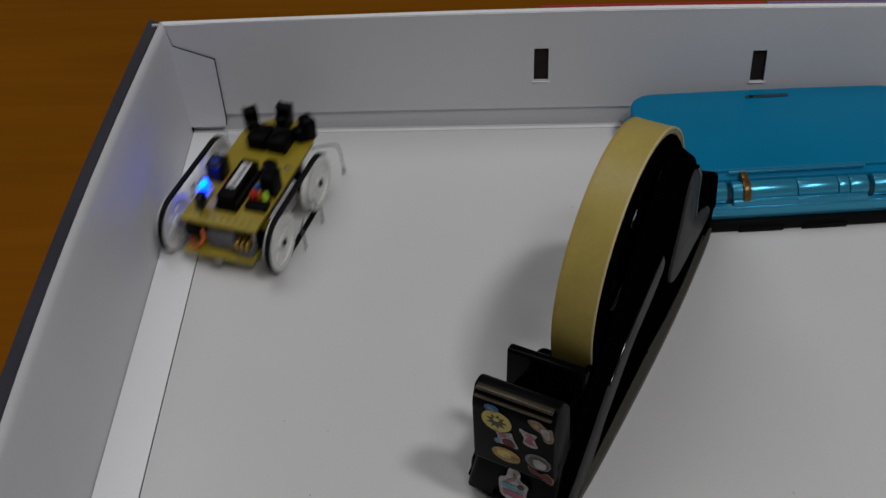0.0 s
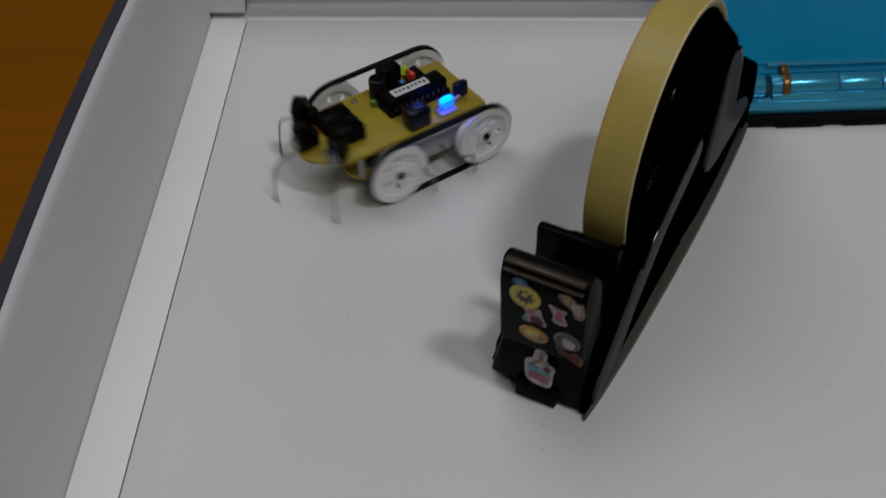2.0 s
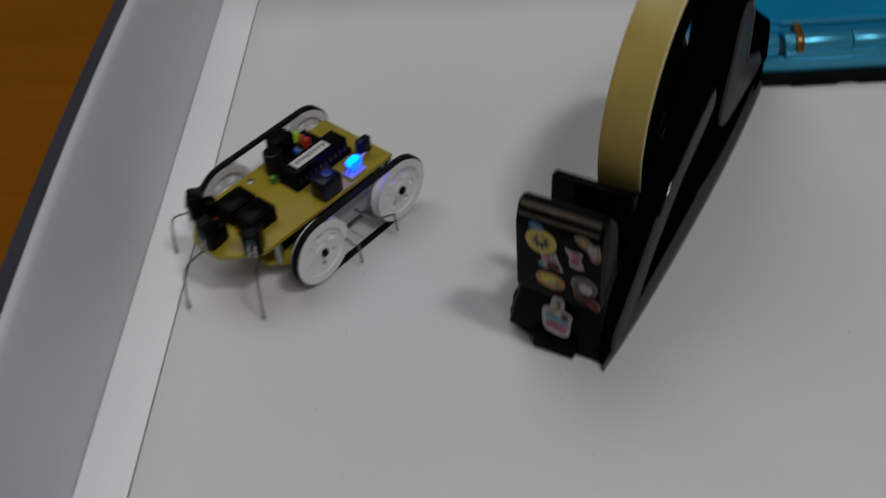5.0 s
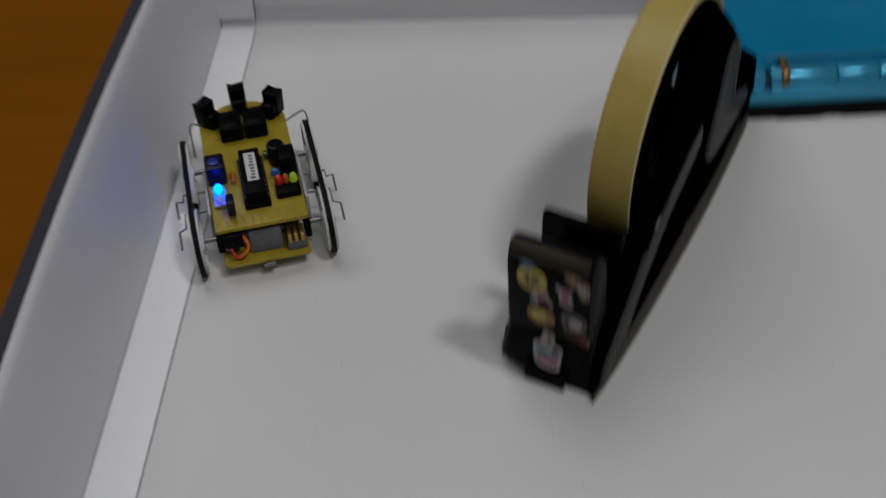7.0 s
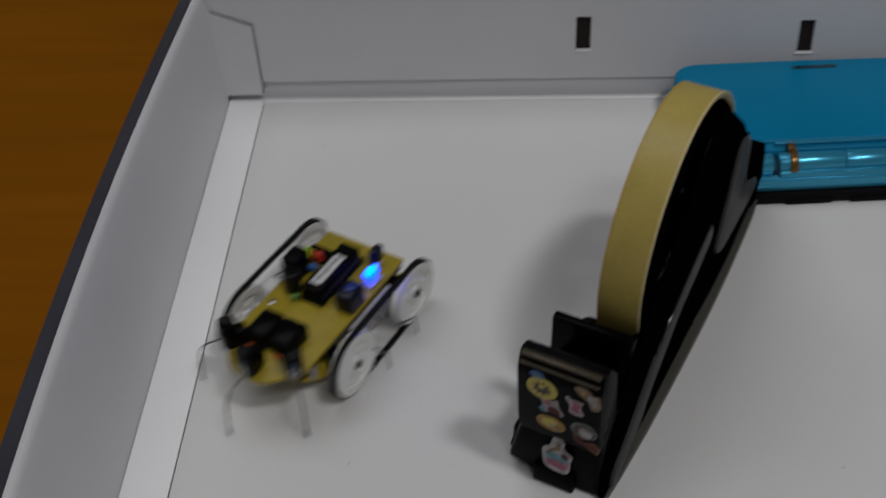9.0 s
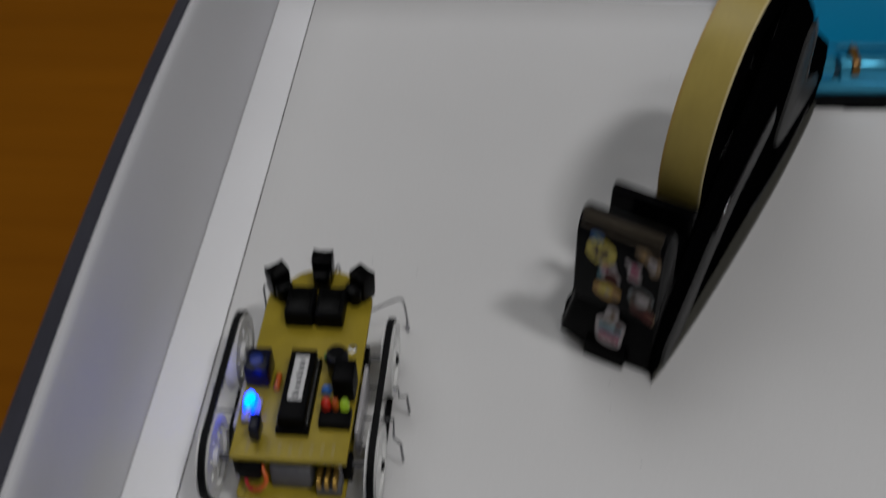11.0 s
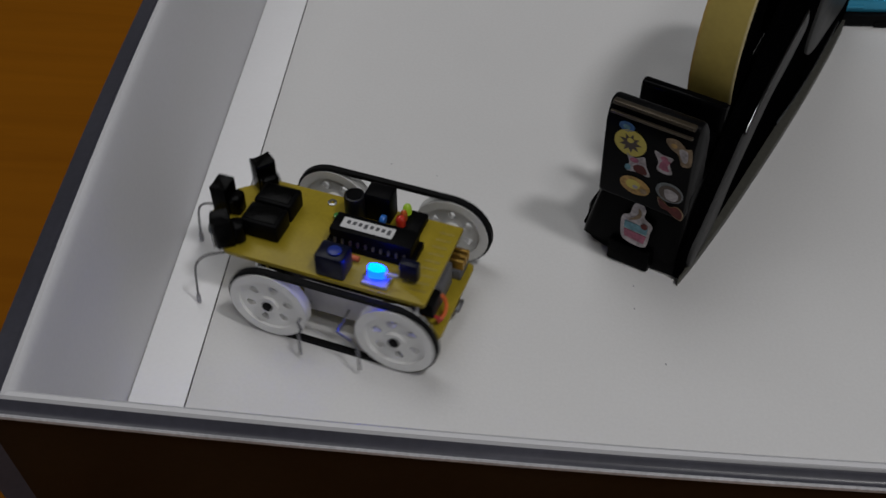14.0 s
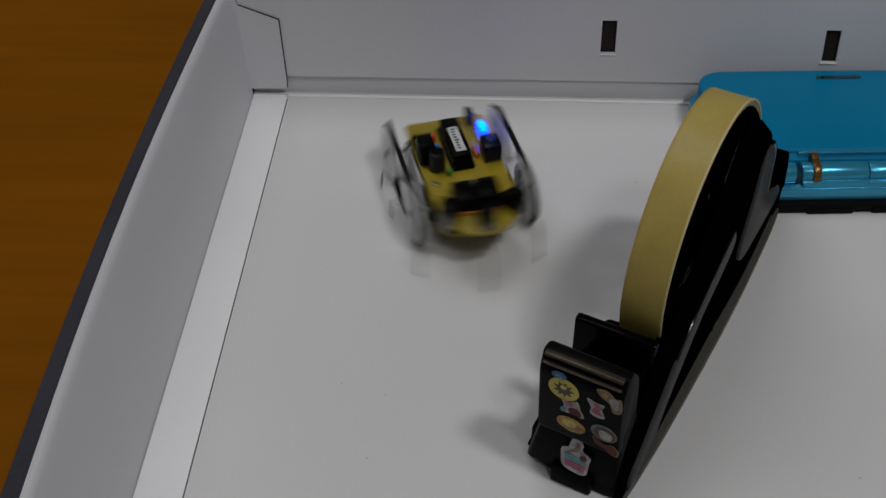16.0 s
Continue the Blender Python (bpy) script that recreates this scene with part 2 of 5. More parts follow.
CHIP = material("black_chip_epoxy", (0.0022, 0.0022, 0.0026), 0.42, grain=0.15, scale=1500, bump=0.1, spec=0.05)
SHRINK = material("black_heat_shrink", (0.0012, 0.0012, 0.0012), 0.24, grain=0.2, scale=900, bump=0.5, spec=0.07)
PAPER = material("white_paper_label", (0.58, 0.58, 0.59), 0.6, grain=0.04, scale=900)
INK = material("grey_ink", (0.07, 0.07, 0.08), 0.7)
BLUE_PLASTIC = material("blue_plastic", (0.03, 0.16, 0.55), 0.35)
# knob colour that carries the blue lamp's reflection
LAMP_TINTED_KNOB = material("lamp_tinted_blue", (0.006, 0.025, 0.22), 0.35)
# black parts beside the blue lamp, with its light put in as tint
LAMP_TINTED_BLACK = material("black_tinted_by_lamp", (0.003, 0.004, 0.016), 0.3, spec=0.2)
LED_BLUE = material("lit_blue_lamp", (0.0, 0.01, 0.2), 0.3, spec=0.2, glow=(0.001, 0.030, 1.0), glow_power=9.0)
LED_CORE = material("lit_blue_core", (0.0, 0.08, 0.3), 0.3, spec=0.1, glow=(0.0, 0.024, 1.0), glow_power=34.0)
LED_RED = material("red_lamp_lens", (0.55, 0.03, 0.015), 0.3, coat=0.4)
LED_ORANGE = material("orange_lamp_lens", (0.50, 0.10, 0.015), 0.3, coat=0.4)
LED_YELLOW = material("lit_yellow_green_lamp", (0.16, 0.24, 0.03), 0.3, glow=(0.55, 0.9, 0.02), glow_power=0.14)
LED_GREEN = material("green_lamp_lens", (0.04, 0.20, 0.03), 0.3, coat=0.4)
ORANGE_WIRE = material("orange_wire", (0.65, 0.12, 0.015), 0.45)
RED_WIRE = material("red_wire", (0.45, 0.02, 0.02), 0.45)
GOLD_PIN = material("gold_pin", (0.42, 0.26, 0.06), 0.35, metal=0.9)
DARK_CAP = material("dark_capacitor_sleeve", (0.006, 0.006, 0.008), 0.35, spec=0.25)
ROOM_WALL = material("plain_plaster", (0.52, 0.52, 0.52), 0.9, grain=0.03, scale=60, stain=0.04, stain_scale=2)
ROOM_CEIL = material("white_ceiling", (0.75, 0.75, 0.74), 0.9, grain=0.02, scale=60)
ROOM_FLOOR = material("grey_floor_vinyl", (0.06, 0.055, 0.05), 0.6, grain=0.1, scale=80, stain=0.1, stain_scale=3)
ST = {
    "yellow": material("yellow_sticker", (0.50, 0.41, 0.055), 0.4, grain=0.05, scale=900),
    "brown": material("brown_sticker_print", (0.043, 0.025, 0.015), 0.5),
    "white": material("white_sticker", (0.360, 0.331, 0.333), 0.45, grain=0.25, scale=900, stain=0.3, stain_scale=350, spec=0.2),
    "pink": material("pink_sticker", (0.32, 0.10, 0.15), 0.45, grain=0.25, scale=900, stain=0.3, stain_scale=350, spec=0.2),
    "red": material("red_sticker", (0.075, 0.011, 0.008), 0.45, grain=0.25, scale=900, stain=0.3, stain_scale=350, spec=0.2),
    "orange": material("orange_sticker", (0.396, 0.238, 0.074), 0.45, grain=0.25, scale=900, stain=0.3, stain_scale=350, spec=0.2),
    "blue": material("blue_sticker", (0.043, 0.115, 0.266), 0.45, grain=0.25, scale=900, stain=0.3, stain_scale=350, spec=0.2),
    "tan": material("tan_sticker", (0.216, 0.151, 0.089), 0.45, grain=0.25, scale=900, stain=0.3, stain_scale=350, spec=0.2),
    "teal": material("teal_sticker", (0.115, 0.238, 0.281), 0.45, grain=0.25, scale=900, stain=0.3, stain_scale=350, spec=0.2),
    "grey": material("grey_sticker", (0.144, 0.158, 0.163), 0.45, grain=0.25, scale=900, stain=0.3, stain_scale=350, spec=0.2),
}


# ---------------------------------------------------------------- mesh tools
def finish(bm, name, mat, parent=None, label="", smooth=None):
    bmesh.ops.recalc_face_normals(bm, faces=bm.faces)
    me = bpy.data.meshes.new(name)
    bm.to_mesh(me)
    bm.free()
    me.materials.append(mat)
    if smooth is not None:
        for p in me.polygons:
            p.use_smooth = True
        me.set_sharp_from_angle(angle=radians(smooth))
    ob = new(name, me)
    if parent is not None:
        ob.parent = parent
    if label:
        ob["label"] = label
    return ob


def part(name, bm, mat, parent, label="", smooth=35):
    return finish(bm, name, mat, parent, label, smooth)


def bevelled(bm, width, seg=2):
    if width:
        edges = [e for e in bm.edges if len(e.link_faces) == 2 and e.calc_face_angle(0) > 0.5]
        bmesh.ops.bevel(bm, geom=edges, offset=width, segments=seg, affect="EDGES", profile=0.5, clamp_overlap=True)
    return bm


def box(x0, x1, y0, y1, z0, z1, bevel=0.0, seg=2):
    bm = bmesh.new()
    bmesh.ops.create_cube(bm, size=1, matrix=Matrix.LocRotScale(((x0 + x1) / 2, (y0 + y1) / 2, (z0 + z1) / 2), None, (x1 - x0, y1 - y0, z1 - z0)))
    return bevelled(bm, bevel, seg)


def cyl(r, h, m=None, seg=24, r2=None, bevel=0.0):
    """A cylinder about z from 0 to h."""
    bm = bmesh.new()
    bmesh.ops.create_cone(bm, cap_ends=True, segments=seg, radius1=r, radius2=r if r2 is None else r2, depth=h, matrix=Matrix.Translation((0, 0, h / 2)))
    bevelled(bm, bevel, 2)
    if m is not None:
        bmesh.ops.transform(bm, matrix=m, verts=bm.verts)
    return bm


def prism(outline, z0, z1, m=None, bevel=0.0, seg=2):
    """An outline in x, y drawn up from z0 to z1."""
    bm = bmesh.new()
    vs = [bm.verts.new((x, y, z0)) for x, y in outline]
    f = bm.faces.new(vs)
    up = bmesh.ops.extrude_face_region(bm, geom=[f])
    bmesh.ops.translate(bm, vec=(0, 0, z1 - z0), verts=[v for v in up["geom"] if isinstance(v, bmesh.types.BMVert)])
    bmesh.ops.recalc_face_normals(bm, faces=bm.faces)
    bevelled(bm, bevel, seg)
    if m is not None:
        bmesh.ops.transform(bm, matrix=m, verts=bm.verts)
    return bm


def revolve(profile, m=None, seg=48, closed=True):
    """A profile of (radius, height) turned about z."""
    bm = bmesh.new()
    rings = []
    for k in range(seg):
        a = 2 * math.pi * k / seg
        rings.append([bm.verts.new((r * math.cos(a), r * math.sin(a), h)) for r, h in profile])
    n = len(profile)
    for k in range(seg):
        for j in range(n if closed else n - 1):
            a, b = rings[k], rings[(k + 1) % seg]
            bm.faces.new((a[j], b[j], b[(j + 1) % n], a[(j + 1) % n]))
    if m is not None:
        bmesh.ops.transform(bm, matrix=m, verts=bm.verts)
    return bm


def wire(points, r, seg=8):
    """A round wire through points."""
    bm = bmesh.new()
    pts = [Vector(p) for p in points]
    rings = []
    for k, p in enumerate(pts):
        a = (pts[min(k + 1, len(pts) - 1)] - pts[max(k - 1, 0)]).normalized()
        side = a.orthogonal().normalized() if not rings else None
        if rings:
            side = (last - a * last.dot(a)).normalized()
        last = side
        other = a.cross(side)
        rings.append([bm.verts.new(p + r * (math.cos(2 * math.pi * j / seg) * side + math.sin(2 * math.pi * j / seg) * other)) for j in range(seg)])
    for a, b in zip(rings, rings[1:]):
        for j in range(seg):
            bm.faces.new((a[j], a[(j + 1) % seg], b[(j + 1) % seg], b[j]))
    bm.faces.new(rings[0])
    bm.faces.new(rings[-1])
    return bm


def rounded(corners, r, n=5):
    """Outline with rounded corners; r one radius or one for each corner."""
    out = []
    k = len(corners)
    for i in range(k):
        p, a, b = Vector(corners[i]), Vector(corners[i - 1]), Vector(corners[(i + 1) % k])
        ri = r[i] if isinstance(r, (list, tuple)) else r
        if ri <= 0:
            out.append(tuple(p))
            continue
        da, db = (a - p), (b - p)
        d = min(ri, 0.49 * da.length, 0.49 * db.length)
        s, e = p + da.normalized() * d, p + db.normalized() * d
        for j in range(n + 1):
            u = j / n
            out.append(tuple((1 - u) ** 2 * s + 2 * u * (1 - u) * p + u * u * e))
    return out


def smooth_line(points, n=6, closed=True):
    """A curve through points."""
    out = []
    k = len(points)
    for i in range(k if closed else k - 1):
        p = [Vector(points[(i + j) % k] if closed else points[max(0, min(k - 1, i + j))]) for j in (-1, 0, 1, 2)]
        for j in range(n):
            u = j / n
            out.append(tuple(0.5 * (2 * p[1] + (p[2] - p[0]) * u + (2 * p[0] - 5 * p[1] + 4 * p[2] - p[3]) * u * u + (3 * p[1] - p[0] - 3 * p[2] + p[3]) * u ** 3)))
    if not closed:
        out.append(tuple(points[-1]))
    return out


def oval(cx, cy, rx, ry, turn=0.0, n=28):
    c, s = math.cos(radians(turn)), math.sin(radians(turn))
    return [(cx + rx * math.cos(a) * c - ry * math.sin(a) * s, cy + rx * math.cos(a) * s + ry * math.sin(a) * c) for a in (2 * math.pi * k / n for k in range(n))]


def thing(name, label, category, m=None, group="", kind=""):
    ob = new(name)
    ob.empty_display_size = 0.02
    if m is not None:
        ob.matrix_basis = m
    return tagged(ob, label, category, group, kind)


# ---------------------------------------------------------------- the room round the table
TABLE_Z = -0.0035
tagged(finish(box(-2.6, 2.6, -2.6, 2.6, -0.78, -0.74), "floor", ROOM_FLOOR), "grey vinyl floor of the room", "floor", kind="structure")
tagged(finish(box(-2.6, 2.6, -2.6, 2.6, 1.98, 2.02), "ceiling", ROOM_CEIL), "plain white ceiling of the room", "ceiling", kind="structure")
for name, b in (("wall_north", (-2.6, 2.6, 2.6, 2.7)), ("wall_south", (-2.6, 2.6, -2.7, -2.6)), ("wall_east", (2.6, 2.7, -2.7, 2.7)), ("wall_west", (-2.7, -2.6, -2.7, 2.7))):
    tagged(finish(box(*b, -0.78, 2.02), name, ROOM_WALL), "plain pale plaster wall of the room", "wall", kind="structure")

table = thing("table", "orange-brown varnished wooden table under the box", "table", pose(0, 0, TABLE_Z))
part("tabletop", box(-0.85, 1.15, -0.60, 0.209, -0.03, 0, 0.002), WOOD, table)
for x, y in ((-0.78, -0.53), (1.08, -0.53), (-0.78, 0.15), (1.08, 0.15)):
    part("leg", box(x - 0.025, x + 0.025, y - 0.025, y + 0.025, -0.74 - TABLE_Z, -0.0302, 0.003), WOOD, table)

# ---------------------------------------------------------------- the shallow white card box
W, D, H = 0.440, 0.3355, 0.0590          # inner width, depth and height of the walls
box_thing = thing("cardboard_box", "shallow open white cardboard box with dark grey printed outside", "box")


def lean(z, u=0.5):
    """How far a wall leans out at height z, at u along it: the middle bows out more than the ends."""
    return (0.0040 + 0.0058 * math.sin(math.pi * min(1.0, max(0.0, u)))) * max(0.0, z) / H


def front_lean(z, u):
    """The front wall bows out over its first two thirds only."""
    return (0.0040 + 0.0030 * math.sin(math.pi * min(1.0, max(0.0, u) / 0.65))) * max(0.0, z) / H


def wall_strip(profile, side, mat, name, label="", n=18):
    """A wall from a profile of (out, z) drawn along one side of the box, mitred at its ends and bowed with the lean."""
    bm = bmesh.new()
    rows = []
    for k in range(n + 1):
        u = k / n
        ring = []
        for out, z in profile:
            o, e = out + (front_lean if side == "front" else lean)(z, u), out + lean(z, 0)
            if side in ("left", "right"):
                p = (-o if side == "left" else W + o, -D - e + u * (D + 2 * e), z)
            else:
                p = (-e + u * (W + 2 * e), o if side == "back" else -D - o, z)
            ring.append(bm.verts.new(p))
        rows.append(ring)
    m = len(profile)
    for a, b in zip(rows, rows[1:]):
        for j in range(m):
            bm.faces.new((a[j], a[(j + 1) % m], b[(j + 1) % m], b[j]))
    bm.faces.new(rows[0])
    bm.faces.new(rows[-1])
    return part(name, bm, mat, box_thing, label, 40)


INNER = [(0.0, -0.0005), (0.0, 0.02), (0.0, 0.045), (0.0, H - 0.003), (0.0007, H - 0.0006), (0.0016, H), (0.0030, H - 0.0004), (0.0030, H - 0.004), (0.0030, -0.0005)]
OUTER = [(0.0031, -0.0030), (0.0032, H - 0.005), (0.0032, H - 0.0014), (0.0042, H - 0.0006), (0.0094, H - 0.0020), (0.0112, H - 0.0052), (0.0110, -0.0030)]
OUTER_FRONT = [(0.0033, -0.0030), (0.0034, H - 0.006), (0.0038, H - 0.0030), (0.0064, H - 0.0042), (0.0068, H - 0.0060), (0.0068, -0.0030)]
INNER_FRONT = [(0.0, -0.0005), (0.0, 0.02), (0.0, 0.045), (0.0, H - 0.003), (0.0005, H - 0.0008), (0.0014, H - 0.0001), (0.0024, H - 0.0003), (0.0031, H - 0.0012), (0.0031, -0.0005)]
for side in ("left", "right", "front"):
    wall_strip(INNER if side != "front" else INNER_FRONT, side, CARD_WALL, "inner_panel")
    wall_strip(OUTER if side != "front" else OUTER_FRONT, side, PRINT if side != "front" else PRINT_FRONT, "outer_panel", "dark printed outer skin")
wall_strip([(0.0032, H - 0.0009), (0.0038, H - 0.0013), (0.0047, H - 0.0022), (0.0056, H - 0.0026), (0.0063, H - 0.0026), (0.0063, H - 0.0032), (0.0052, H - 0.0032), (0.0038, H - 0.0026)], "front", PRINT, "rim", "dark grey rounded rim")
# thin pale bead in place of the gloss line on the rim
wall_strip([(0.0064, H - 0.0023), (0.0068, H - 0.0020), (0.0072, H - 0.0024), (0.0073, H - 0.0033), (0.0064, H - 0.0033)], "front", RIM_HIGHLIGHT, "rim", "pale bead painted as the rim's highlight")

# back wall: inner panel with two narrow slots and a raised lower edge
SLOTS = ((0.1692, 0.1762, 0.0243, 0.0406), (0.2733, 0.2801, 0.0218, 0.0376))


def sheet_y(out_fn, x0, x1, z0, z1, thick, holes=()):
    """An upright sheet that faces the front, with holes."""
    xs = sorted({x0, x1, *[h[0] for h in holes], *[h[1] for h in holes], *[x0 + (x1 - x0) * k / 14 for k in range(1, 14)]})
    zs = sorted({z0, z1, *[h[2] for h in holes], *[h[3] for h in holes], *[z for z in (0.012, 0.03, 0.05) if z0 < z < z1]})
    bm = bmesh.new()
    grid = {}
    for side in (0, 1):
        for i, x in enumerate(xs):
            for j, z in enumerate(zs):
                grid[i, j, side] = bm.verts.new((x, out_fn(x, z) + side * thick, z))
    solid = {}
    for i in range(len(xs) - 1):
        for j in range(len(zs) - 1):
            mx, mz = (xs[i] + xs[i + 1]) / 2, (zs[j] + zs[j + 1]) / 2
            solid[i, j] = not any(h[0] < mx < h[1] and h[2] < mz < h[3] for h in holes)
    for (i, j), s in solid.items():
        if not s:
            continue
        for side in (0, 1):
            bm.faces.new([grid[q] for q in ((i, j, side), (i + 1, j, side), (i + 1, j + 1, side), (i, j + 1, side))])
        for (di, dj), (p, q) in (((-1, 0), ((i, j), (i, j + 1))), ((1, 0), ((i + 1, j), (i + 1, j + 1))), ((0, -1), ((i, j), (i + 1, j))), ((0, 1), ((i, j + 1), (i + 1, j + 1)))):
            if not solid.get((i + di, j + dj), False):
                bm.faces.new((grid[(*p, 0)], grid[(*q, 0)], grid[(*q, 1)], grid[(*p, 1)]))
    return bm


LOW = 0.0099
part("back_panel", sheet_y(lambda x, z: lean(z, x / W) + 0.0006, -0.0100, W + 0.009, LOW, H, 0.0012, SLOTS), CARD_WALL, box_thing, "white inner panel with two narrow slots")
part("lower_fold", sheet_y(lambda x, z: 0.0031, 0.0, W, -0.0005, LOW + 0.003, 0.0006), CARD_WALL, box_thing)
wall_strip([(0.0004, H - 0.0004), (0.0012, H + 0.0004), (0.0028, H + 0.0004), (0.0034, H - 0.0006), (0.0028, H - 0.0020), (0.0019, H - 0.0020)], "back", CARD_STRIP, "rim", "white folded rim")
wall_strip([(0.0040, -0.0030), (0.0036, H - 0.004), (0.0036, H - 0.0008), (0.0055, H - 0.0012), (0.0064, H - 0.003), (0.0070, -0.0030)], "back", PRINT, "outer_panel", "dark grey printed outer skin")


def edge_patch(x0, x1, mat, label):
    bm = bmesh.new()
    rows = []
    for k in range(9):
        x = x0 + (x1 - x0) * k / 8
        y = lean(H, x / W)
        rows.append([bm.verts.new((x, y + dy, H + dz)) for dy, dz in ((0.0036, -0.0002), (0.0036, 0.0003), (0.0058, 0.0001), (0.0066, -0.0010), (0.0058, -0.0014))])
    for a, b in zip(rows, rows[1:]):
        for j in range(5):
            bm.faces.new((a[j], a[(j + 1) % 5], b[(j + 1) % 5], b[j]))
    bm.faces.new(rows[0])
    bm.faces.new(rows[-1])
    part("printed_patch", bm, mat, box_thing, label)


edge_patch(0.172, 0.276, PRINT_RED, "red printed edge")
edge_patch(0.278, 0.400, PRINT_VIOLET, "pale violet printed edge")
for x0, x1, z0, z1 in SLOTS:
    # backing coloured near-black in place of the cavity's depth of shade
    part("slot_backing", sheet_y(lambda x, z: lean(z, x / W) + 0.0022, x0 - 0.004, x1 + 0.004, z0 - 0.004, z1 + 0.004, 0.0008), GAP_SHADE, box_thing, "near-black slot backing painted as shade")
    part("slot_lip", box(x0 - 0.0006, x1 + 0.0006, lean(z0, x0 / W) - 0.0001, lean(z0, x0 / W) + 0.0005, z0 - 0.0009, z0 - 0.0001, 0.0002), CARD_STRIP, box_thing)

# corner flap of the side wall, lying on the back panel
flap = [(-0.0045, 0.0030), (0.0171, 0.0035), (0.0175, 0.0080), (0.0165, 0.0405), (-0.0020, 0.0478), (-0.0042, 0.0565), (-0.0075, 0.0570)]
part("corner_flap", prism(flap, 0, 0.0003, Matrix(((1, 0, 0, 0), (0, 0.070, -1, 0.0002), (0, 1, 0, 0), (0, 0, 0, 1)))), CARD_WALL, box_thing)
# dark sheet that shows round the flap as its shadow line
part("flap_shadow_gap", prism([(x + (0.0005 if x > 0 else 0), z + 0.0004) for x, z in flap], 0, 0.0003, Matrix(((1, 0, 0, 0), (0, 0.070, -1, 0.0004), (0, 1, 0, 0), (0, 0, 0, 1)))), GAP_SHADE, box_thing, "flap's shadow line drawn as a dark sheet")

# bottom sheet and the flap folded down along the side wall
part("bottom", box(0.0, W, -D, 0.0036, -0.0030, -0.0006), CARD, box_thing, "pale grey card bottom")
part("bottom_sheet", box(0.0178, W - 0.001, -D + 0.001, -0.0002, -0.0005, 0.0, 0.0), CARD, box_thing, "pale grey card bottom")
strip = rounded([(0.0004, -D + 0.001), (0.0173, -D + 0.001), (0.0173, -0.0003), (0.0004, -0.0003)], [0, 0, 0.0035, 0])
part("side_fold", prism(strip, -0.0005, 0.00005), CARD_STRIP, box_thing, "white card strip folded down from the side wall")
part("joint", box(0.01735, 0.01778, -D + 0.001, -0.003, -0.00058, -0.0004), GAP_SHADE, box_thing, "thin dark joint")
# edge bar in a paler card than the sheet
part("bottom_edge", box(0.0178, W - 0.002, -0.0022, -0.0004, -0.0004, 0.0009, 0.0002), CARD_STRIP, box_thing, "raised paler edge of the bottom sheet")


# dust and crumbs on the bottom sheet
bm = bmesh.new()
rnd = random.Random(7)
for x, y in ((0.152, -0.248), (0.079, -0.219), (0.083, -0.279), (0.073, -0.248), (0.161, -0.270), (0.083, -0.190), (0.066, -0.185), (0.152, -0.238), (0.072, -0.252), (0.051, -0.037), (0.184, -0.062), (0.25, -0.22), (0.30, -0.16)):
    r = 0.00022 + 0.0002 * rnd.random()
    bmesh.ops.create_icosphere(bm, subdivisions=1, radius=r, matrix=Matrix.LocRotScale((x, y, 0.0001), Euler((rnd.random(), rnd.random(), rnd.random())), (1, 1.6 * rnd.random() + 0.6, 0.5)))
tagged(finish(bm, "dust", GREY_BOX), "a few specks of grey dust on the box bottom", "dust", kind="stuff")

# ---------------------------------------------------------------- tape dispenser
A = math.atan2(0.897, 0.442)
disp = thing("tape_dispenser", "glossy black plastic desk tape dispenser with small stickers on its front", "tape dispenser",
             Matrix.Translation((0.1692, -0.2312, 0)) @ Matrix.Rotation(A, 4, "Z"))
UP = Matrix(((1, 0, 0, 0), (0, 0, -1, 0), (0, 1, 0, 0), (0, 0, 0, 1)))   # outline x, y becomes x, z; drawn towards -y


def upright(outline, y0, y1, bevel=0.0, seg=2):
    """An outline in (length, height) as a plate from y0 to y1 of the dispenser."""
    return prism(outline, -y1, -y0, UP, bevel, seg)


# side panel: a long drop shape
panel = rounded([(-0.0045, 0.0005), (-0.004, 0.026), (0.012, 0.042), (0.034, 0.057), (0.058, 0.080), (0.076, 0.0935), (0.0895, 0.0985), (0.0960, 0.0965), (0.1205, 0.0745), (0.1265, 0.0640),
                 (0.1560, 0.0420), (0.1680, 0.0330), (0.1745, 0.0080), (0.1745, 0.0005)], [0.002, 0.01, 0.008, 0.01, 0.012, 0.006, 0.004, 0.004, 0.006, 0.003, 0.006, 0.005, 0.003, 0.001])
part("side_panel", upright(panel, 0.0004, 0.0030, 0.0006), BLACK_SIDE, disp)
leaf = smooth_line([(0.0850, 0.0538), (0.072, 0.0502), (0.058, 0.0462), (0.046, 0.0415), (0.035, 0.0350), (0.0259, 0.0281), (0.0162, 0.0208), (0.008, 0.0150), (0.001, 0.0110), (0.000, 0.0040), (0.010, 0.0018),
                    (0.0190, 0.0060), (0.0255, 0.0122), (0.033, 0.0195), (0.043, 0.0258), (0.051, 0.0308), (0.060, 0.0355), (0.076, 0.0400), (0.0885, 0.0460)], 4)
part("raised_leaf", upright(leaf, -0.0008, 0.0010, 0.0006), SWOOSH_SHEEN, disp, "raised swoosh, its sheen painted dark grey")
leaf2 = smooth_line([(0.1210, 0.0690), (0.1130, 0.0650), (0.1085, 0.0500), (0.1045, 0.0410), (0.1010, 0.0290), (0.110, 0.0215), (0.132, 0.0195), (0.156, 0.0195), (0.150, 0.0290), (0.140, 0.0330), (0.1290, 0.0380), (0.1270, 0.0490), (0.1265, 0.0600)], 4)
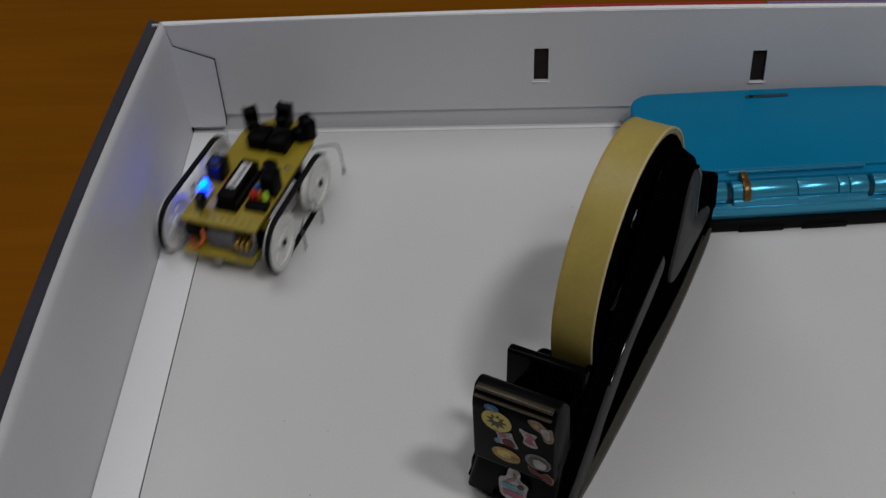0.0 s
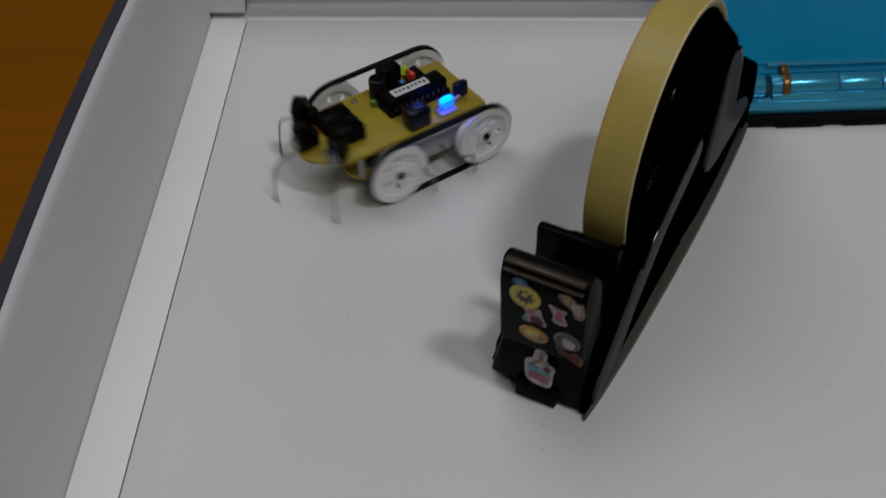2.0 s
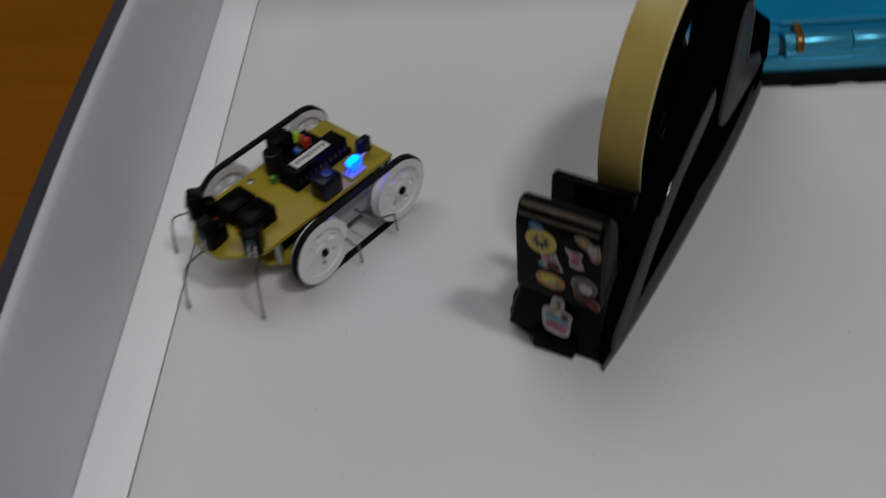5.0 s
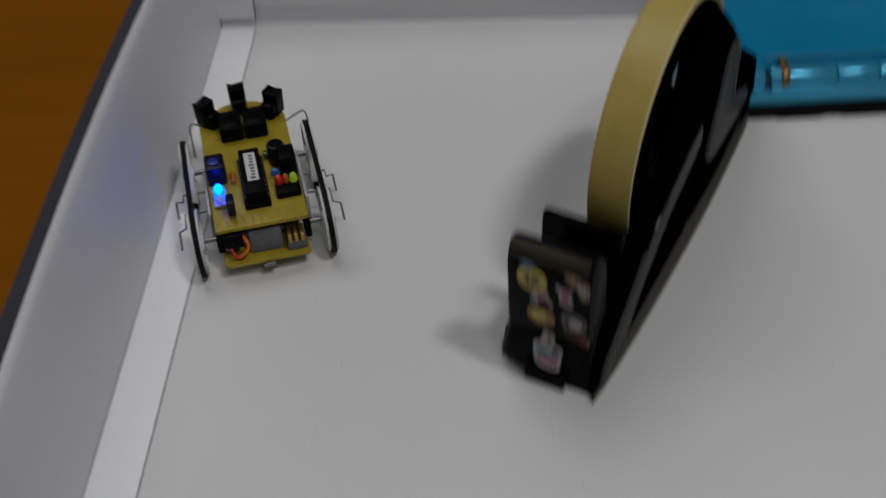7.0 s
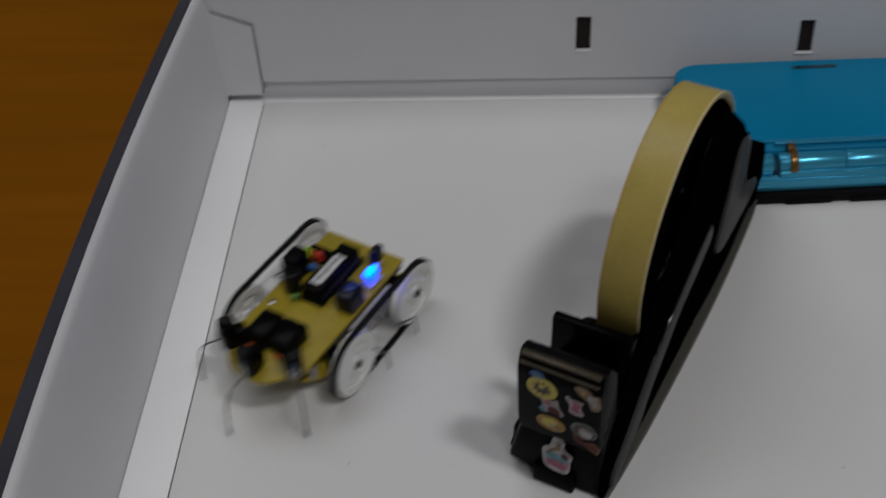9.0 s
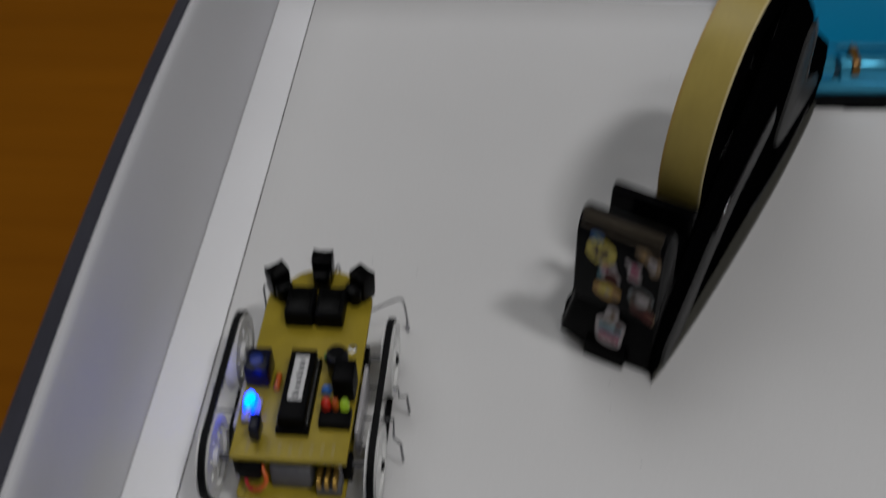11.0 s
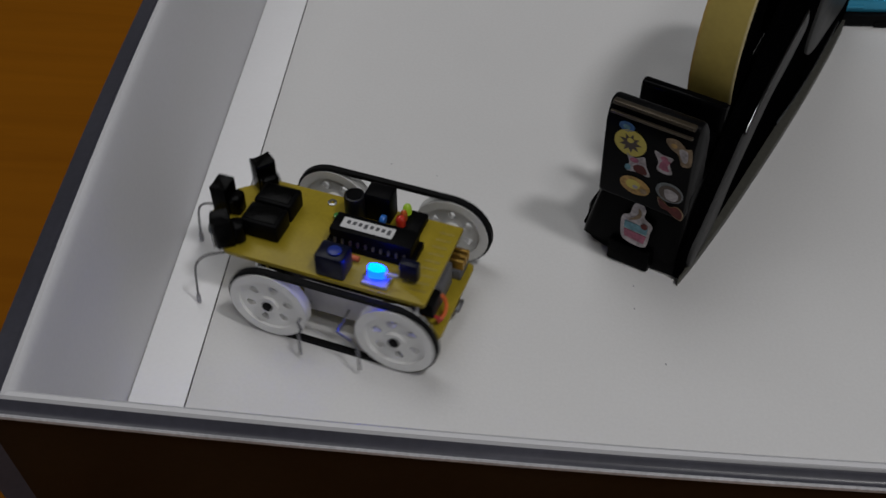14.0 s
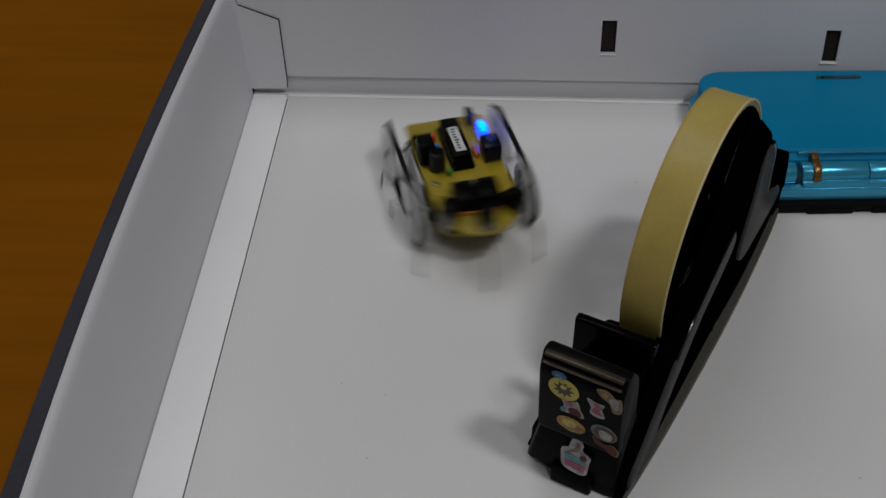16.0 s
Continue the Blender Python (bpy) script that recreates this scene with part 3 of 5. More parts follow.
part("raised_leaf", upright(leaf2, -0.0008, 0.0010, 0.0006), SWOOSH_SHEEN, disp, "raised swoosh, its sheen painted dark grey")
for line in ([(0.0850, 0.0545), (0.072, 0.0510), (0.058, 0.0470), (0.046, 0.0423), (0.035, 0.0358)], [(0.1215, 0.0700), (0.1275, 0.0615), (0.1282, 0.0500), (0.1300, 0.0392)], [(0.150, 0.0125), (0.125, 0.0065), (0.100, 0.0060), (0.080, 0.0085)]):
    part("rounded_edge", wire(smooth_line([(x, -0.0003, z) for x, z in line], 5, False), 0.0008, 12), GLOSS, disp, "polished rounded edge")
leaf3 = smooth_line([(0.110, 0.010), (0.135, 0.028), (0.158, 0.034), (0.166, 0.024), (0.150, 0.012), (0.125, 0.006)], 6)
part("raised_leaf", upright(leaf3, -0.0004, 0.0010, 0.0004), BLACK_SIDE, disp)
foot = smooth_line([(-0.003, 0.0008), (0.000, -0.0004), (0.0128, -0.0013), (0.035, -0.0023), (0.076, -0.0031), (0.110, -0.0031), (0.140, -0.0023), (0.162, -0.0012), (0.173, 0.0006), (0.168, 0.0016), (0.110, 0.0016), (0.050, 0.0016)], 5)
part("foot_rim", prism(foot, 0.0, 0.0034, None, 0.0006), FOOT, disp, "olive-grey foot rim, lightened for the floor's reflection")
# base with rounded nose
base = rounded([(0.1735, 0.001), (0.1735, 0.030), (0.034, 0.030), (0.024, 0.0383), (0.0002, 0.0383), (-0.0030, 0.026), (-0.0040, 0.011), (-0.0036, 0.001)],
               [0.006, 0.010, 0.006, 0.006, 0.006, 0.004, 0.004, 0.004])
part("base", prism(base, 0.0, 0.0120, None, 0.0015), BLACK_SATIN, disp)
head = rounded([(0.040, 0.0020), (0.040, 0.0345), (0.020, 0.0382), (0.000, 0.0382), (-0.0074, 0.0362), (-0.0078, 0.0340), (-0.0078, 0.0050), (-0.0066, 0.0020)], [0.004, 0.004, 0.004, 0.006, 0.003, 0.002, 0.002, 0.002])
bm = prism(head, 0.0040, 0.0380, None, 0.0012)
for v in bm.verts:
    u = min(1.0, max(0.0, (v.co.z - 0.010) / 0.026))          # the free side flares out towards the floor
    if v.co.y > 0.018:
        v.co.y = 0.018 + (v.co.y - 0.018) * (1 - 0.40 * u)
    if v.co.x < 0 and v.co.z < 0.012:
        v.co.x += 0.0045 * (0.012 - v.co.z) / 0.008
part("body", bm, BLACK_SATIN, disp)
part("nose_tab", box(-0.0064, 0.001, 0.0112, 0.0260, 0.0002, 0.0090, 0.0008), BLACK_SATIN, disp)
plate = rounded([(-0.0090, 0.0300), (-0.0105, 0.060), (-0.0080, 0.0668), (-0.0035, 0.0665), (0.0030, 0.058), (0.006, 0.0300)], [0.002, 0.002, 0.002, 0.002, 0.003, 0.002])
part("cutter_head", upright(plate, 0.0022, 0.0310, 0.0012), BLACK_PLATE, disp, "worn black cutter head")
part("cutter_blade", box(-0.0100, -0.0078, 0.0036, 0.0296, 0.0660, 0.0673, 0.0003), BRASS, disp, "dull brass toothed blade")
for k in range(32):
    y = 0.0042 + k * 0.00080
    part("blade_tooth", prism([(0, -0.0004), (-0.0004, 0.0), (0, 0.0004)], 0.0664, 0.0670, pose(-0.00995, y, 0)), BRASS, disp)
part("blade_trim", box(-0.0110, -0.0098, 0.0036, 0.0296, 0.0634, 0.0643, 0.0003), BRASS, disp)
guide = rounded([(0.0175, 0.020), (0.0185, 0.0553), (0.0225, 0.0553), (0.0250, 0.020)], [0, 0.0015, 0.0015, 0])
part("tape_guide", upright(guide, 0.0030, 0.0318, 0.0012), BLACK, disp)
part("side_web", upright(rounded([(-0.003, 0.02), (-0.002, 0.052), (0.02, 0.045), (0.05, 0.058), (0.055, 0.01)], 0.004), 0.0042, 0.0064, 0.0006), BLACK_SIDE, disp)

# tape roll on its hub
RX, RZ, RR, RY, RW = 0.0754, 0.0602, 0.0474, 0.0054, 0.0140
AX = Matrix.Translation((RX, RY, RZ)) @ Matrix.Rotation(radians(-90), 4, "X")
part("hub_ring", revolve([(0.0425, -0.0010), (0.0440, -0.0010), (0.0447, 0.0), (0.0447, RW - 0.001), (0.0435, RW), (0.0425, RW)], AX, 64), BLACK_SIDE, disp)
part("hub_flange", revolve([(0.0370, -0.0012), (0.0430, -0.0012), (0.0430, 0.0004), (0.0370, 0.0004)], AX, 64), BLACK_SIDE, disp)
part("hub", revolve([(0.0055, -0.0012), (0.0105, -0.0012), (0.0105, RW), (0.0055, RW)], AX, 32), BLACK_SIDE, disp)
part("axle", cyl(0.0062, RW + 0.005, AX @ Matrix.Translation((0, 0, -0.003)), 20, bevel=0.0006), BLACK_SATIN, disp)
for k in range(5):
    part("spoke", box(0.0100, 0.0430, -0.0011, 0.0011, -0.0010, 0.0014, 0.0004), BLACK, disp).matrix_local = AX @ Matrix.Rotation(2 * math.pi * k / 5 + 0.4, 4, "Z")
tape = thing("tape_roll", "wide roll of cream adhesive tape on the dispenser hub", "tape", disp.matrix_basis.copy())
part("tape_body", revolve([(0.0452, 0.0002), (RR - 0.0004, 0.0), (RR, 0.0004), (RR, RW - 0.0004), (RR - 0.0004, RW), (0.0452, RW - 0.0002)], AX, 96), TAPE, tape, "", 30)
part("tape_edge", revolve([(RR - 0.0008, -0.0002), (RR + 0.0001, -0.0002), (RR + 0.0001, 0.0004), (RR - 0.0008, 0.0004)], AX, 96), TAPE_EDGE, tape, "pale cut edge")
part("tape_edge", revolve([(RR - 0.0012, RW - 0.0005), (RR + 0.0001, RW - 0.0005), (RR + 0.0001, RW + 0.0003), (RR - 0.0012, RW + 0.0003)], AX, 96), TAPE_SIDE, tape, "brown cut edge")
part("tape_core", revolve([(0.0448, 0.0006), (0.0452, 0.0006), (0.0452, RW - 0.0006), (0.0448, RW - 0.0006)], AX, 64), TAPE_EDGE, tape, "pale paper core")


# stickers on the front of the dispenser
def on_front(outline, z_mid, name, mat, parent, lift):
    """A thin sticker: outline in (across, height), laid on the leaning front."""
    slope = (0.0105 - 0.0090) / (0.060 - 0.030)
    plate_side = sum(z for y, z in outline) / len(outline) > 0.031
    bm = prism(outline, 0, 0.00012)
    for v in bm.verts:
        y, z, d = v.co.x, v.co.y, v.co.z
        xf = -0.0090 - slope * (z - 0.030) if plate_side else -0.0078
        v.co = (xf - 0.00016 - lift - d, y, z)
    return part(name, bm, mat, parent)


def sticker(label, pieces):
    ob = thing("sticker", label, "sticker", disp.matrix_basis.copy(), group="stickers on the tape dispenser")
    for k, (outline, mat) in enumerate(pieces):
        on_front(outline, 0, "backing" if k == 0 else "print", ST[mat], ob, 0.00014 * k)
    return ob


Y0, YW = 0.0022, 0.0288


def yy(u):
    """Across the front, u from 0 at its free side to 1 at the panel."""
    return Y0 + YW * (1 - u)


def spiky(cx, cy, r, n, inner):
    return [(cx + (r if k % 2 else r * inner) * math.cos(math.pi * k / n), cy + (r if k % 2 else r * inner) * math.sin(math.pi * k / n)) for k in range(2 * n)]


def shifted(points, u0, z0):
    """Points given in millimetres about a middle, the first to the free side."""
    return [(yy(u0) - a * 0.001, z0 + b * 0.001) for a, b in points]


sticker("small round blue sticker on the cutter head", [(oval(yy(0.25), 0.0603, 0.0025, 0.0018), "blue"), (oval(yy(0.25), 0.0603, 0.0012, 0.0008), "teal")])
sticker("round yellow sticker with a dark brown print", [(oval(yy(0.31), 0.0545, 0.0052, 0.0050), "yellow"), (spiky(yy(0.31), 0.0545, 0.0036, 9, 0.55), "brown"), (oval(yy(0.31), 0.0557, 0.0011, 0.0009), "yellow")])
sticker("small tan and white animal-shaped sticker", [(smooth_line(shifted([(-4.2, 3.6), (-0.5, 4.4), (2.2, 2.2), (4.0, 2.4), (4.4, -3.6), (1.6, -4.6), (0.2, -1.0), (-2.6, 0.6)], 0.83, 0.0575), 4), "tan"),
        (smooth_line(shifted([(0.2, 1.2), (2.8, 1.4), (3.2, -2.4), (1.8, -2.8)], 0.83, 0.0575), 3), "white"), (oval(yy(0.78), 0.0596, 0.0010, 0.0008), "orange")])
sticker("small red and white sticker with a pink print", [(smooth_line(shifted([(-4.0, 3.4), (-1.0, 2.4), (1.8, 3.8), (2.8, 0.5), (4.2, -3.2), (0.0, -3.0), (-3.4, -3.4), (-2.8, 0.2)], 0.42, 0.0470), 4), "white"),
        (smooth_line(shifted([(-1.0, -0.4), (2.0, 0.2), (3.4, -2.8), (-0.6, -2.7)], 0.42, 0.0470), 3), "red"), (oval(yy(0.38), 0.0486, 0.0014, 0.0009), "pink"), (oval(yy(0.32), 0.0452, 0.0010, 0.0012), "teal")])
sticker("small pink and white ribbon-shaped sticker", [(smooth_line(shifted([(-3.4, 3.8), (-0.6, 3.2), (2.6, 3.0), (1.8, 0.4), (3.0, -3.0), (0.4, -3.8), (-2.0, -2.8), (-1.8, 0.2)], 0.70, 0.0512), 4), "white"),
        (smooth_line(shifted([(-0.6, 1.0), (2.0, 1.6), (1.2, -0.6), (2.0, -2.4), (-1.2, -2.0)], 0.70, 0.0512), 3), "pink"), (oval(yy(0.70), 0.0534, 0.0012, 0.0008), "pink")])
sticker("oval orange sticker with a pale print", [(oval(yy(0.42), 0.0382, 0.0050, 0.0034, 6), "orange"), (oval(yy(0.40), 0.0386, 0.0024, 0.0019), "yellow"), (oval(yy(0.43), 0.0380, 0.0009, 0.0007), "white"), (oval(yy(0.53), 0.0374, 0.0011, 0.0010), "tan")])
sticker("round grey sticker with a white middle", [(oval(yy(0.81), 0.0405, 0.0045, 0.0038, 8), "grey"), (oval(yy(0.82), 0.0403, 0.0037, 0.0031, 8), "brown"), (smooth_line(shifted([(-2.2, 1.4), (0.6, 1.8), (2.4, 0.4), (1.6, -2.0), (-1.2, -2.0)], 0.83, 0.0401), 3), "white")])
bow = [(-4.4, 2.8), (-2.4, 2.2), (-0.2, 0.6), (2.4, 1.6), (4.6, -0.6), (4.2, -3.4), (1.6, -2.8), (-0.4, -1.2), (-3.0, -0.8)]
sticker("dark red bow-shaped sticker with a pale edge", [(smooth_line(shifted(bow, 0.84, 0.0343), 4), "tan"), (smooth_line(shifted([(a * 0.91, b * 0.86) for a, b in bow], 0.84, 0.0343), 4), "red")])
cup = [(-1.6, 8.6), (1.2, 9.4), (2.6, 7.0), (2.4, 4.4), (5.4, 2.0), (5.0, -1.0), (4.2, -7.6), (0.0, -8.4), (-4.2, -6.8), (-5.2, -1.0), (-4.8, 2.6), (-2.6, 4.2)]
sticker("white cupcake-shaped sticker with a pink and blue print", [(smooth_line(shifted(cup, 0.49, 0.0208), 4), "white"),
        (shifted([(-3.4, -5.8), (3.4, -6.6), (4.0, -3.2), (-3.8, -2.8)], 0.49, 0.0208), "pink"), (shifted([(-3.8, -2.2), (4.0, -2.4), (4.2, 0.6), (-3.8, 0.8)], 0.49, 0.0208), "teal"),
        (oval(yy(0.59), 0.0218, 0.0012, 0.0012), "red"), (smooth_line(shifted([(-2.8, 1.8), (0.8, 3.6), (1.4, 6.4), (0.2, 7.8), (0.4, 6.0), (-0.6, 4.0)], 0.49, 0.0208), 3), "tan")])


# ---------------------------------------------------------------- folded game console
CON = Matrix.Translation((0.2790, -0.0040, 0)) @ Matrix.Rotation(radians(3.6), 4, "Z")
con = thing("game_console", "closed aqua blue folding handheld game console with a black underside", "game console", CON)
CW, CD = 0.1345, 0.0740
bot = rounded([(-CW / 2 + 0.001, -CD - 0.0013), (CW / 2 - 0.001, -CD - 0.0013), (CW / 2 - 0.001, -0.001), (-CW / 2 + 0.001, -0.001)], [0.004, 0.004, 0.010, 0.010])
part("underside", prism(bot, 0.0004, 0.0056, None, 0.0006), CONSOLE_BLACK, con, "black underside")
for x in (-0.018, 0.010):
    part("underside_step", box(x - 0.010, x + 0.010, -CD - 0.0020, -CD + 0.001, 0.0002, 0.0028, 0.0004), CONSOLE_BLACK, con)
for x, y in ((-0.055, -0.065), (0.055, -0.065), (-0.055, -0.010), (0.055, -0.010)):
    part("rubber_foot", cyl(0.003, 0.0006, pose(x, y, 0), 14), RUBBER, con)
low = rounded([(-CW / 2, -CD + 0.0008), (CW / 2, -CD + 0.0008), (CW / 2, 0), (-CW / 2 - 0.0012, 0.0)], [0.005, 0.005, 0.012, 0.008])
part("lower_half", prism(low, 0.0056, 0.0118, None, 0.0010), AQUA_LIGHT, con, "light aqua lower half")
lid = rounded([(-CW / 2 + 0.0018, -CD + 0.0160), (CW / 2 - 0.0008, -CD + 0.0160), (CW / 2 - 0.0008, 0.0005), (0.0, 0.0030), (-CW / 2 + 0.0014, 0.0034)], [0.002, 0.002, 0.014, 0.05, 0.014], 7)
part("lid", prism(lid, 0.0122, 0.0214, None, 0.0022, 3), AQUA, con, "aqua blue lacquered lid")
part("lid_slope", prism([(-CD + 0.0164, 0.0124), (-CD + 0.0164, 0.0200), (-CD + 0.0128, 0.0186), (-CD + 0.0118, 0.0124)], -CW / 2 + 0.018, CW / 2 - 0.018, Matrix(((0, 0, 1, 0), (1, 0, 0, 0), (0, 1, 0, 0), (0, 0, 0, 1))), 0.0006), AQUA, con)
part("lid_ridge", box(-0.0318, 0.0290, -CD + 0.0136, -CD + 0.0148, 0.0208, 0.0220, 0.0003), AQUA_LIGHT, con, "bright edge of the lid over the hinge")
YH, ZH, RH = -CD + 0.0084, 0.0150, 0.0047
BAR = Matrix.Rotation(radians(90), 4, "Y")


def barrel(x0, x1, r=RH, mat=AQUA_LIGHT, name="hinge_barrel"):
    return part(name, cyl(r, x1 - x0, Matrix.Translation((x0, YH, ZH)) @ BAR, 28, bevel=0.0003), mat, con)


barrel(-0.0620, -0.0338)
barrel(0.0310, 0.0620)
for x0, x1 in ((-0.0312, -0.0030), (-0.0026, 0.0150), (0.0154, 0.0200), (0.0204, 0.0285)):
    barrel(x0, x1)
for x in (-0.0325, 0.0298):
    part("hinge_gap", box(x - 0.0010, x + 0.0010, YH - 0.004, YH + 0.004, 0.008, 0.0165), AQUA_DARK, con)
part("hinge_block", box(-0.0312, 0.0285, -CD + 0.0018, YH, 0.0092, 0.0146, 0.0012), AQUA_LIGHT, con)
part("cover_step", box(-0.0030, 0.0205, -CD + 0.0013, YH - 0.002, 0.0138, 0.0147, 0.0003), AQUA_LIGHT, con)
for x in (-0.0485, 0.046):
    part("hinge_end", box(x - 0.0150, x + 0.0150, -CD + 0.0004, YH, 0.0076, 0.0094, 0.0005), AQUA_LIGHT, con)
bar = part("camera_bar", prism(rounded([(-0.0105, -0.0052), (0.0105, -0.0052), (0.0105, -0.0026), (-0.0105, -0.0026)], 0.0013), 0.0212, 0.02165, None, 0.0001), AQUA_DARK, con, "dark camera strip")
for x in (-0.0075, 0.0075):
    part("camera_lens", cyl(0.0010, 0.0004, pose(x, -0.0039, 0.0214), 16), LENS, bar)
band = thing("band", "gold-brown band slipped round the hinge of the console", "band", CON)
ring = []
for k in range(13):
    a = radians(-40 + 185 * k / 12)
    ring.append((YH - (RH + 0.0013) * math.cos(a) , ZH + (RH + 0.0013) * math.sin(a)))
inner_ring = [(YH + (y - YH) * 0.80, ZH + (z - ZH) * 0.80) for y, z in reversed(ring)]
part("band_loop", prism(ring + inner_ring, -0.0268, -0.0236, Matrix(((0, 0, 1, 0), (1, 0, 0, 0), (0, 1, 0, 0), (0, 0, 0, 1))), 0.0002), GOLD, band)
part("band_end", box(-0.0268, -0.0236, YH + 0.0010, YH + 0.0075, 0.0190, 0.0218, 0.0008), GOLD, band)


